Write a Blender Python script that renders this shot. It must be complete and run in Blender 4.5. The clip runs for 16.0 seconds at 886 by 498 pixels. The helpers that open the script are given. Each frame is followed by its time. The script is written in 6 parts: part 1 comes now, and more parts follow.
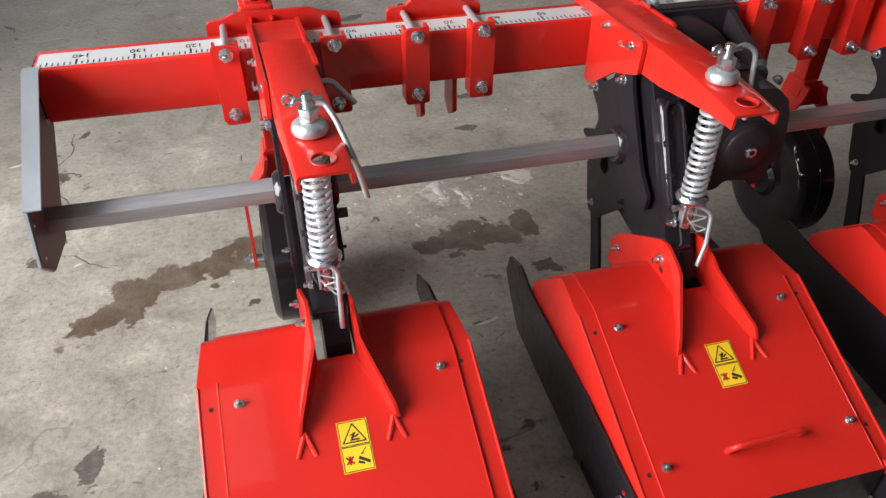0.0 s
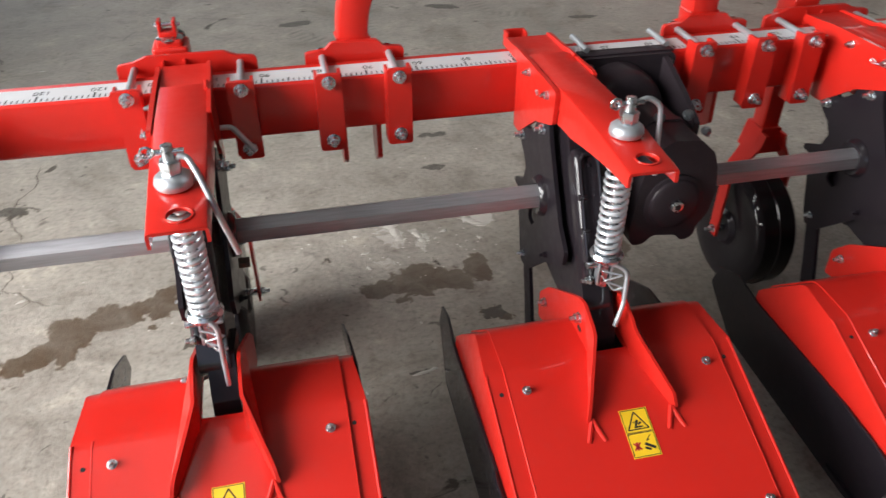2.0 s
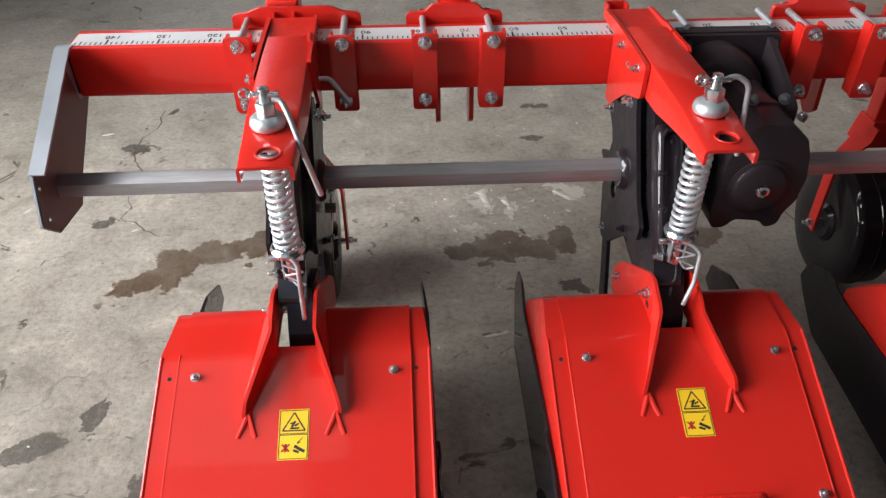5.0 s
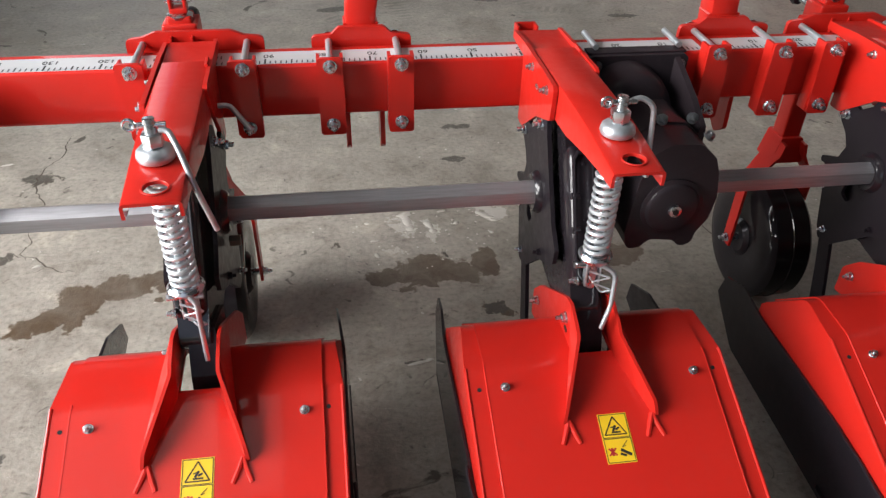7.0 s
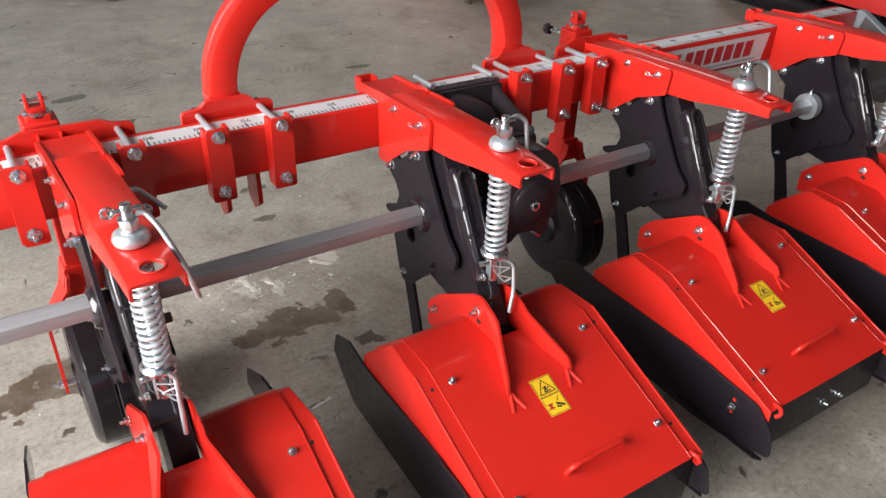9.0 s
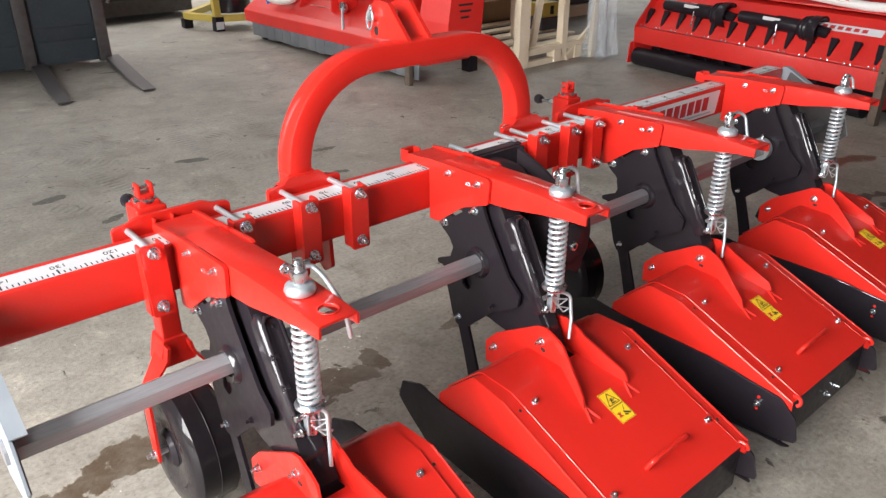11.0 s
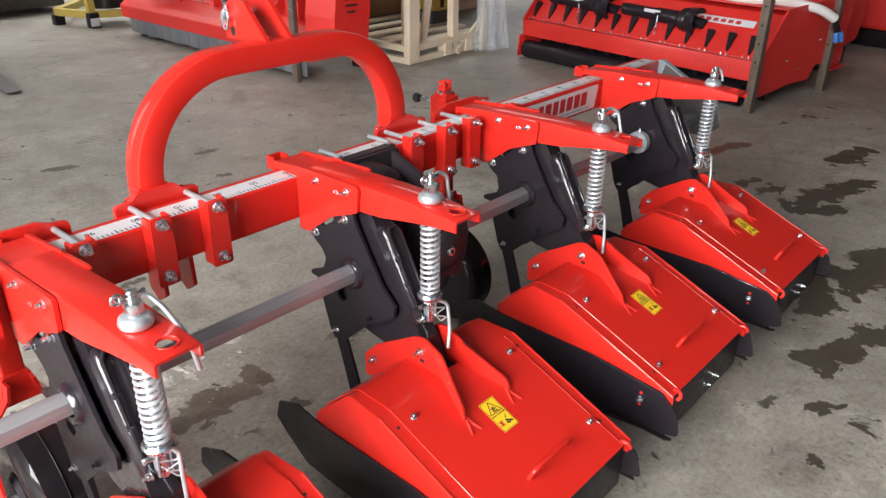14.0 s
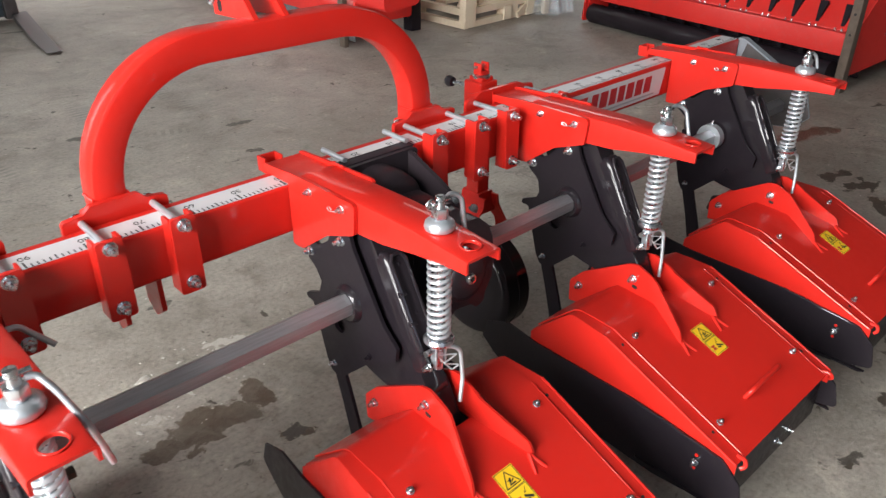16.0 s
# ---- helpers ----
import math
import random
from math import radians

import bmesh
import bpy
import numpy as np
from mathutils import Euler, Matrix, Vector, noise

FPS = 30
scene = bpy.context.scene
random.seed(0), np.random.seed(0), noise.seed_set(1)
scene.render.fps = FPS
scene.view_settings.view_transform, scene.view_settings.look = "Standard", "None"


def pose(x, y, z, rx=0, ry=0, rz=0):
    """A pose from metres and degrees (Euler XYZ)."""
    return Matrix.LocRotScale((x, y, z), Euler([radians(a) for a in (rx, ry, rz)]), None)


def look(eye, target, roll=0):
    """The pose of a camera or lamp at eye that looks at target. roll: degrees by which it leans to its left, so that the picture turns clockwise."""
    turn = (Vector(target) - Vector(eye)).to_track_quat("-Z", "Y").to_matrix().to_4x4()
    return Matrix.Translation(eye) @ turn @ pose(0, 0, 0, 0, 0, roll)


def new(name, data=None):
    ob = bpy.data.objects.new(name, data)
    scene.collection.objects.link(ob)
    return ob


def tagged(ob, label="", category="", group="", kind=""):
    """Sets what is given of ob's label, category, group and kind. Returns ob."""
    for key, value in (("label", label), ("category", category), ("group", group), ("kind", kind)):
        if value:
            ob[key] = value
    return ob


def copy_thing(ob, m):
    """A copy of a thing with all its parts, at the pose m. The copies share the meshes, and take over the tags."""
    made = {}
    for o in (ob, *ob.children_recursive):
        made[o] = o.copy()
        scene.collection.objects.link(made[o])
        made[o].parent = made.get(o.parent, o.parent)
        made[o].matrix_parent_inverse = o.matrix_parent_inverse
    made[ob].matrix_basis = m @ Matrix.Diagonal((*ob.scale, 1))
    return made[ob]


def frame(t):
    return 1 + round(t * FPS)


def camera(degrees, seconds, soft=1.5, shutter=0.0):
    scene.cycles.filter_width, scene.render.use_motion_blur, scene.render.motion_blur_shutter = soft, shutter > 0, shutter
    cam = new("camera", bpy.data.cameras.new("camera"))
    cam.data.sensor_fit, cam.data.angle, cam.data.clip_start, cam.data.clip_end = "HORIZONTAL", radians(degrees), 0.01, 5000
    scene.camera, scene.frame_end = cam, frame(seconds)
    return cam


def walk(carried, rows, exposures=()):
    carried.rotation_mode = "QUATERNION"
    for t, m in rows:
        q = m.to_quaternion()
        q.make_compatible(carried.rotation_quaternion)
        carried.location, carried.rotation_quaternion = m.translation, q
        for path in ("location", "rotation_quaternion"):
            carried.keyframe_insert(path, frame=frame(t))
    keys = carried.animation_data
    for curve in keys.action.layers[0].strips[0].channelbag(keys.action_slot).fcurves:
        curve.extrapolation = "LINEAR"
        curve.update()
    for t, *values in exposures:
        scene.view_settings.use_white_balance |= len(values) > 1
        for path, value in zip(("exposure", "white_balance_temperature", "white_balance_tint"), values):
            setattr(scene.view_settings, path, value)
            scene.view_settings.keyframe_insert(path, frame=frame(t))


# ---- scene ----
cam = camera(60.7, 16.0, soft=1.35, shutter=0.3)
PATH = [
    (0, (-1.098, -1.451, 1.346), (-0.678, 0.07, 0.118), 0.7),
    (0.5, (-1.096, -1.419, 1.348), (-0.587, 0.082, 0.128), 1.9),
    (1, (-1.075, -1.413, 1.352), (-0.437, 0.052, 0.15), 2.4),
    (1.5, (-1.003, -1.416, 1.355), (-0.362, 0.063, 0.171), 1.8),
    (2, (-0.864, -1.43, 1.349), (-0.502, 0.152, 0.179), 0.3),
    (2.5, (-0.788, -1.452, 1.332), (-0.677, 0.135, 0.12), -0.2),
    (3, (-0.779, -1.463, 1.336), (-0.786, 0.116, 0.108), -1.5),
    (3.2, (-0.78, -1.468, 1.337), (-0.801, 0.108, 0.105), -1.4),
    (5.3, (-0.822, -1.492, 1.355), (-0.728, 0.09, 0.135), 0.1),
    (5.5, (-0.804, -1.493, 1.353), (-0.71, 0.097, 0.143), 0.1),
    (6, (-0.776, -1.482, 1.349), (-0.64, 0.112, 0.148), 0.7),
    (6.5, (-0.758, -1.468, 1.353), (-0.565, 0.125, 0.16), 1.4),
    (7, (-0.771, -1.444, 1.342), (-0.516, 0.147, 0.157), 1.7),
    (7.5, (-0.865, -1.429, 1.346), (-0.579, 0.162, 0.168), 1.4),
    (8, (-1.01, -1.439, 1.372), (-0.45, 0.116, 0.245), -0.2),
    (8.5, (-1.071, -1.455, 1.373), (-0.259, 0.005, 0.272), 1.7),
    (9, (-1.174, -1.492, 1.383), (-0.223, -0.076, 0.338), 2.1),
    (9.5, (-1.278, -1.532, 1.397), (-0.26, -0.112, 0.424), 1.9),
    (9.7, (-1.312, -1.542, 1.402), (-0.283, -0.112, 0.456), 1.7),
    (11.8, (-1.708, -1.44, 1.431), (-0.412, -0.164, 0.6), 0.1),
    (12, (-1.718, -1.443, 1.432), (-0.399, -0.189, 0.603), 0.5),
    (12.5, (-1.71, -1.445, 1.43), (-0.348, -0.23, 0.613), 1.1),
    (13, (-1.673, -1.444, 1.422), (-0.286, -0.26, 0.6), 1.0),
    (13.5, (-1.572, -1.455, 1.424), (-0.188, -0.297, 0.563), 1.0),
    (14, (-1.462, -1.472, 1.425), (-0.114, -0.283, 0.547), 0.8),
    (14.5, (-1.378, -1.483, 1.424), (-0.152, -0.184, 0.524), 0.0),
    (15, (-1.315, -1.461, 1.421), (-0.14, -0.13, 0.498), -0.6),
    (15.5, (-1.225, -1.376, 1.415), (-0.061, -0.054, 0.468), -0.6),
    (16, (-1.14, -1.295, 1.407), (0.063, -0.028, 0.434), 0.6),
]
EXPOSURES = [(0.0, 0.11), (1.5, 0.18), (3.0, 0.15), (5.5, 0.09), (7.0, 0.11), (8.0, 0.19), (9.0, 0.36), (12.0, 0.55), (13.5, 0.55), (16.0, 0.46)]
walk(cam, [(t, look(eye, target, roll)) for t, eye, target, roll in PATH], EXPOSURES)

# ---- world and light ----
world = bpy.data.worlds.new("world")
scene.world = world
world.use_nodes = True
wn = world.node_tree
wn.nodes.clear()
w_out = wn.nodes.new("ShaderNodeOutputWorld")
w_bg = wn.nodes.new("ShaderNodeBackground")
w_sky = wn.nodes.new("ShaderNodeTexSky")
w_sky.sky_type, w_sky.sun_disc = "NISHITA", False
w_sky.sun_elevation, w_sky.sun_rotation = radians(42), radians(250)
w_bg.inputs["Strength"].default_value = 0.12
wn.links.new(w_sky.outputs[0], w_bg.inputs[0])
wn.links.new(w_bg.outputs[0], w_out.inputs[0])


def daylight(name, eye, target, width, height, watts, colour, spread=180):
    """An area lamp: the sky's light through a doorway, and added fill under the roof."""
    lamp = bpy.data.lights.new(name, "AREA")
    lamp.shape, lamp.size, lamp.size_y = "RECTANGLE", width, height
    lamp.energy, lamp.color = watts, colour
    lamp.spread = radians(spread)
    ob = new(name, lamp)
    ob.matrix_world = look(eye, target)
    return ob


daylight("door_daylight", (-4.9, -1.1, 2.2), (0.0, -0.4, 0.3), 3.4, 3.4, 600, (1.0, 0.99, 0.98))
daylight("far_door_daylight", (-3.58, 8.4, 2.3), (2.0, 8.0, 0.9), 5.0, 4.2, 280, (1.0, 0.99, 0.98), 135)
daylight("rear_door_daylight", (-2.2, -6.9, 3.4), (-0.2, 0.0, 0.3), 2.6, 2.6, 6, (1.0, 0.99, 0.98))
# unseen lamps under the roof, added as fill light
daylight("roof_fill_lamp", (-2.6, -0.6, 5.88), (-2.4, -0.6, 0), 1.4, 4.6, 18, (0.98, 0.99, 1.0))
for rx_, ry_, cone, watts in ((5.8, 10.8, 134, 195), (-1.75, 10.6, 125, 165), (2.0, 11.4, 125, 180), (12.0, 9.6, 150, 330)):
    daylight("roof_fill_lamp", (rx_, ry_, 5.88), (rx_, ry_, 0), 3.2, 4.6, watts, (0.98, 0.99, 1.0), cone)

# ---- materials ----


def nodes_of(name):
    m = bpy.data.materials.new(name)
    m.use_nodes = True
    nt = m.node_tree
    return m, nt, nt.nodes["Principled BSDF"]


def noise_node(nt, scale, detail=4.0, rough=0.55, coord="Object", distort=0.0):
    tc = nt.nodes.new("ShaderNodeTexCoord")
    n = nt.nodes.new("ShaderNodeTexNoise")
    n.inputs["Scale"].default_value = scale
    n.inputs["Detail"].default_value = detail
    n.inputs["Roughness"].default_value = rough
    n.inputs["Distortion"].default_value = distort
    nt.links.new(tc.outputs[coord], n.inputs["Vector"])
    return n


def ramp(nt, source, stops):
    r = nt.nodes.new("ShaderNodeValToRGB")
    el = r.color_ramp.elements
    while len(el) < len(stops):
        el.new(0.5)
    for e, (at, c) in zip(el, stops):
        e.position = at
        e.color = (c, c, c, 1) if isinstance(c, (int, float)) else (*c, 1)
    nt.links.new(source, r.inputs[0])
    return r


def bump(nt, bsdf, source, strength, distance=0.002):
    b = nt.nodes.new("ShaderNodeBump")
    b.inputs["Strength"].default_value = strength
    b.inputs["Distance"].default_value = distance
    nt.links.new(source, b.inputs["Height"])
    nt.links.new(b.outputs[0], bsdf.inputs["Normal"])
    return b


def mix(nt, fac, a, b, kind="MIX"):
    m = nt.nodes.new("ShaderNodeMix")
    m.data_type, m.blend_type = "RGBA", kind
    for sock, v in ((m.inputs[0], fac), (m.inputs[6], a), (m.inputs[7], b)):
        if hasattr(v, "is_linked"):
            nt.links.new(v, sock)
        elif isinstance(v, (int, float)):
            sock.default_value = v
        else:
            sock.default_value = (*v, 1)
    return m.outputs[2]


def paint(name, dark, light, rough=0.35, coat=0.3, orange=0.06, dust=0.12, dust_colour=(0.32, 0.27, 0.23), gloss=0.5, coat_rough=0.09, wave=0.0):
    """Sprayed paint on steel: slight tone drift, orange peel, a little dust."""
    m, nt, bsdf = nodes_of(name)
    big = noise_node(nt, 3.0, 3.0)
    tone = ramp(nt, big.outputs[0], [(0.3, dark), (0.7, light)])
    fine = noise_node(nt, 45.0, 6.0, 0.7)
    mask = ramp(nt, fine.outputs[0], [(0.52, 0.0), (0.78, dust)])
    col = mix(nt, mask.outputs[0], tone.outputs[0], dust_colour)
    nt.links.new(col, bsdf.inputs["Base Color"])
    r = ramp(nt, fine.outputs[0], [(0.3, rough - 0.06), (0.7, rough + 0.12)])
    nt.links.new(r.outputs[0], bsdf.inputs["Roughness"])
    bsdf.inputs["Coat Weight"].default_value = coat
    bsdf.inputs["Coat Roughness"].default_value = coat_rough
    bsdf.inputs["Specular IOR Level"].default_value = gloss
    peel = noise_node(nt, 260.0, 2.0)
    if wave:  # sheet and castings that are not quite true
        dent = noise_node(nt, 16.0, 2.0, 0.5)
        both = nt.nodes.new("ShaderNodeMath")
        both.operation = "MULTIPLY_ADD"
        both.inputs[1].default_value = wave
        nt.links.new(dent.outputs[0], both.inputs[0])
        nt.links.new(peel.outputs[0], both.inputs[2])
        bump(nt, bsdf, both.outputs[0], orange, 0.001)
    else:
        bump(nt, bsdf, peel.outputs[0], orange, 0.001)
    return m


def metal(name, dark, light, rough, scale=30.0, metallic=1.0, stretch=None):
    m, nt, bsdf = nodes_of(name)
    n = noise_node(nt, scale, 6.0, 0.65)
    if stretch:
        mp = nt.nodes.new("ShaderNodeMapping")
        mp.inputs["Scale"].default_value = stretch
        tc = nt.nodes.new("ShaderNodeTexCoord")
        nt.links.new(tc.outputs["Object"], mp.inputs[0])
        nt.links.new(mp.outputs[0], n.inputs["Vector"])
    c = ramp(nt, n.outputs[0], [(0.3, dark), (0.7, light)])
    nt.links.new(c.outputs[0], bsdf.inputs["Base Color"])
    r = ramp(nt, n.outputs[0], [(0.3, rough - 0.07), (0.7, rough + 0.1)])
    nt.links.new(r.outputs[0], bsdf.inputs["Roughness"])
    bsdf.inputs["Metallic"].default_value = metallic
    bump(nt, bsdf, n.outputs[0], 0.08, 0.001)
    return m


RED = paint("red_machine_paint", (0.51, 0.016, 0.010), (0.57, 0.019, 0.012), rough=0.42, coat=0.48, dust=0.02, gloss=0.17, coat_rough=0.045, wave=5.0)
RED_FAR = paint("red_stored_paint", (0.58, 0.016, 0.012), (0.66, 0.022, 0.016), rough=0.45, coat=0.15, dust=0.15)
BLACK = paint("black_gloss_paint", (0.012, 0.0095, 0.0125), (0.017, 0.0135, 0.0170), rough=0.42, coat=0.85, orange=0.12, dust=0.015, gloss=0.10, coat_rough=0.035, wave=14.0)
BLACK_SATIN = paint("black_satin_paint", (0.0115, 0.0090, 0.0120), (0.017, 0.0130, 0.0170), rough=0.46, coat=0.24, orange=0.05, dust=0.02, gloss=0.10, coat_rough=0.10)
CAST_BLACK = paint("black_cast_iron_paint", (0.026, 0.020, 0.024), (0.036, 0.028, 0.033), rough=0.55, coat=0.22, orange=0.30, dust=0.03, gloss=0.04, coat_rough=0.10, wave=4.0)
ZINC_DARK = metal("tarnished_zinc", (0.15, 0.16, 0.17), (0.26, 0.27, 0.28), 0.38, 40.0, 0.8)
BROWN_STEEL = metal("brown_bare_steel", (0.10, 0.075, 0.06), (0.17, 0.13, 0.10), 0.55, 25.0, 0.4)
ZINC = metal("bright_zinc", (0.56, 0.60, 0.63), (0.74, 0.78, 0.81), 0.26, 40.0, 1.0)
SPRING = metal("zinc_spring_wire", (0.60, 0.64, 0.67), (0.76, 0.80, 0.83), 0.36, 40.0, 0.72)
ZINC_DULL = metal("galvanised_steel", (0.46, 0.50, 0.53), (0.62, 0.66, 0.69), 0.40, 18.0, 0.75)
SHAFT = metal("drawn_steel", (0.245, 0.245, 0.258), (0.335, 0.335, 0.35), 0.38, 12.0, 0.6, (1.0, 14.0, 14.0))
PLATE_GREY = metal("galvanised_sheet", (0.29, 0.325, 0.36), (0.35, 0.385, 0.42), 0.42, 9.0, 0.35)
# dark steel of fork and skid, and the end brackets' painted-in inner shade
PLATE_SHADE = metal("dark_and_shaded_steel", (0.10, 0.09, 0.09), (0.16, 0.15, 0.15), 0.5, 14.0, 0.6)
TYRE = paint("black_rubber", (0.012, 0.010, 0.012), (0.017, 0.014, 0.016), rough=0.50, coat=0.60, orange=0.10, dust=0.02, gloss=0.05, coat_rough=0.04, wave=5.0)
WOOD = paint("pale_crate_wood", (0.60, 0.50, 0.36), (0.72, 0.63, 0.48), rough=0.75, coat=0.0, dust=0.3)
YELLOW = paint("yellow_frame_paint", (0.42, 0.31, 0.05), (0.50, 0.38, 0.08), rough=0.5, coat=0.1, dust=0.25)
DARK_TEAL = paint("dark_forklift_paint", (0.030, 0.042, 0.052), (0.044, 0.058, 0.070), rough=0.5, coat=0.1, dust=0.12)
RUBBER_GREY = paint("grey_rubber_flap", (0.10, 0.105, 0.115), (0.15, 0.155, 0.165), rough=0.7, coat=0.0, dust=0.2)
WHITE_WRAP = paint("white_sleeve", (0.70, 0.68, 0.66), (0.80, 0.78, 0.76), rough=0.55, coat=0.1, dust=0.1)
LABEL_WHITE = paint("white_label", (0.52, 0.52, 0.53), (0.62, 0.62, 0.63), rough=0.4, coat=0.2, dust=0.06)
LABEL_YELLOW = paint("yellow_label", (0.80, 0.50, 0.015), (0.86, 0.56, 0.02), rough=0.4, coat=0.2, dust=0.03)
INK = paint("black_ink", (0.015, 0.015, 0.015), (0.02, 0.02, 0.02), rough=0.5, coat=0.0, dust=0.0)
INK_RED = paint("red_ink", (0.42, 0.02, 0.025), (0.46, 0.025, 0.03), rough=0.5, coat=0.0, dust=0.0)
INK_GREY = paint("grey_ink", (0.30, 0.30, 0.31), (0.36, 0.36, 0.37), rough=0.5, coat=0.0, dust=0.0)
BLUE = paint("blue_coupling", (0.03, 0.14, 0.45), (0.04, 0.18, 0.55), rough=0.4, coat=0.2, dust=0.05)
PLASTER = paint("dried_plaster", (0.40, 0.375, 0.335), (0.52, 0.495, 0.45), rough=0.8, coat=0.0, orange=0.3, dust=0.4, dust_colour=(0.24, 0.22, 0.19))
CRACK = paint("crack_dirt", (0.060, 0.050, 0.040), (0.13, 0.11, 0.09), rough=0.9, coat=0.0, dust=0.3)
HOLE = paint("unlit_bore", (0.006, 0.005, 0.005), (0.010, 0.008, 0.008), rough=0.8, coat=0.0, dust=0.0)

WALL, nt_w, b_w = nodes_of("ribbed_wall_sheet")
wl = noise_node(nt_w, 1.5, 5.0)
wl_c = ramp(nt_w, wl.outputs[0], [(0.3, (0.15, 0.15, 0.15)), (0.7, (0.21, 0.21, 0.205))])
nt_w.links.new(wl_c.outputs[0], b_w.inputs["Base Color"])
b_w.inputs["Roughness"].default_value = 0.6

FILM, nt_f, b_f = nodes_of("clear_wrapping_film")
b_f.inputs["Base Color"].default_value = (0.80, 0.87, 0.93, 1)
b_f.inputs["Roughness"].default_value = 0.10
b_f.inputs["Alpha"].default_value = 0.24
fl_n = noise_node(nt_f, 14.0, 5.0, 0.6, distort=1.0)
bump(nt_f, b_f, fl_n.outputs[0], 0.9, 0.03)


def floor_material():
    """Worn concrete: mottling, pale scuffs, fine grit, tyre marks, oil stains and cracks at their places."""
    m, nt, bsdf = nodes_of("worn_concrete")
    N, L = nt.nodes, nt.links
    tc = N.new("ShaderNodeTexCoord")
    big = noise_node(nt, 0.9, 6.0, 0.6, distort=0.3)
    mid = noise_node(nt, 6.5, 10.0, 0.72, distort=0.35)
    fine = noise_node(nt, 60.0, 6.0, 0.7)
    base = ramp(nt, big.outputs[0], [(0.28, (0.195, 0.176, 0.150)), (0.5, (0.285, 0.261, 0.228)), (0.74, (0.365, 0.338, 0.300))])
    scuff = ramp(nt, mid.outputs[0], [(0.32, (0.62, 0.60, 0.57)), (0.45, (0.95, 0.94, 0.93)), (0.57, (1.06, 1.06, 1.05)), (0.68, (1.40, 1.38, 1.34))])
    col = mix(nt, 1.0, base.outputs[0], scuff.outputs[0], "MULTIPLY")
    grit = ramp(nt, fine.outputs[0], [(0.30, (0.64, 0.63, 0.61)), (0.48, (1.0, 1.0, 1.0)), (0.70, (1.22, 1.22, 1.21))])
    col = mix(nt, 0.95, col, grit.outputs[0], "MULTIPLY")
    # pits: small dark chips
    pits = noise_node(nt, 17.0, 3.0, 0.5, distort=1.5)
    pit_m = ramp(nt, pits.outputs[0], [(0.685, 0.0), (0.725, 0.85)])
    col = mix(nt, pit_m.outputs[0], col, (0.10, 0.088, 0.075))
    # broad dirty drifts and pale rubbed streaks
    drift = noise_node(nt, 2.6, 9.0, 0.70, distort=0.7)
    drift_m = ramp(nt, drift.outputs[0], [(0.32, (0.66, 0.64, 0.61)), (0.46, (0.95, 0.95, 0.94)), (0.60, (1.02, 1.02, 1.02)), (0.72, (1.22, 1.21, 1.20))])
    col = mix(nt, 1.0, col, drift_m.outputs[0], "MULTIPLY")
    mp_s = N.new("ShaderNodeMapping")
    mp_s.inputs["Scale"].default_value = (2.0, 14.0, 1.0)
    mp_s.inputs["Rotation"].default_value = (0, 0, radians(24))
    L.new(tc.outputs["Object"], mp_s.inputs[0])
    rub = noise_node(nt, 2.5, 5.0, 0.6, distort=0.6)
    L.new(mp_s.outputs[0], rub.inputs["Vector"])
    rub_m = ramp(nt, rub.outputs[0], [(0.30, (0.80, 0.79, 0.78)), (0.42, (1.0, 1.0, 1.0)), (0.62, (1.0, 1.0, 1.0)), (0.74, (1.18, 1.17, 1.15))])
    col = mix(nt, 0.6, col, rub_m.outputs[0], "MULTIPLY")
    # short pale scratches and dark specks
    mp_c = N.new("ShaderNodeMapping")
    mp_c.inputs["Scale"].default_value = (1.0, 9.0, 1.0)
    mp_c.inputs["Rotation"].default_value = (0, 0, radians(-38))
    L.new(tc.outputs["Object"], mp_c.inputs[0])
    scr = noise_node(nt, 9.0, 4.0, 0.7, distort=1.2)
    L.new(mp_c.outputs[0], scr.inputs["Vector"])
    scr_m = ramp(nt, scr.outputs[0], [(0.67, 0.0), (0.72, 0.7)])
    col = mix(nt, scr_m.outputs[0], col, (0.47, 0.45, 0.41))
    spk = noise_node(nt, 42.0, 2.0, 0.5, distort=0.5)
    spk_m = ramp(nt, spk.outputs[0], [(0.73, 0.0), (0.77, 0.65)])
    col = mix(nt, spk_m.outputs[0], col, (0.085, 0.072, 0.058))
    # hairline cracks, broken off here and there
    wob = noise_node(nt, 3.0, 5.0, 0.6)
    wob_s = N.new("ShaderNodeVectorMath")
    wob_s.operation = "SCALE"
    wob_s.inputs["Scale"].default_value = 0.35
    L.new(wob.outputs["Color"], wob_s.inputs[0])
    wob_a = N.new("ShaderNodeVectorMath")
    L.new(tc.outputs["Object"], wob_a.inputs[0])
    L.new(wob_s.outputs[0], wob_a.inputs[1])
    vor = N.new("ShaderNodeTexVoronoi")
    vor.feature = "DISTANCE_TO_EDGE"
    vor.inputs["Scale"].default_value = 0.5
    L.new(wob_a.outputs[0], vor.inputs["Vector"])
    crack = ramp(nt, vor.outputs["Distance"], [(0.0, 0.7), (0.003, 0.0)])
    gate = ramp(nt, drift.outputs[0], [(0.50, 0.0), (0.58, 0.8)])
    crack_f = N.new("ShaderNodeMath")
    crack_f.operation = "MULTIPLY"
    L.new(crack.outputs[0], crack_f.inputs[0])
    L.new(gate.outputs[0], crack_f.inputs[1])
    col = mix(nt, crack_f.outputs[0], col, (0.075, 0.068, 0.06))
    # ragged coordinates for the stains
    warp = noise_node(nt, 9.0, 7.0, 0.62)
    sub = N.new("ShaderNodeVectorMath")
    sub.operation = "SUBTRACT"
    sub.inputs[1].default_value = (0.5, 0.5, 0.5)
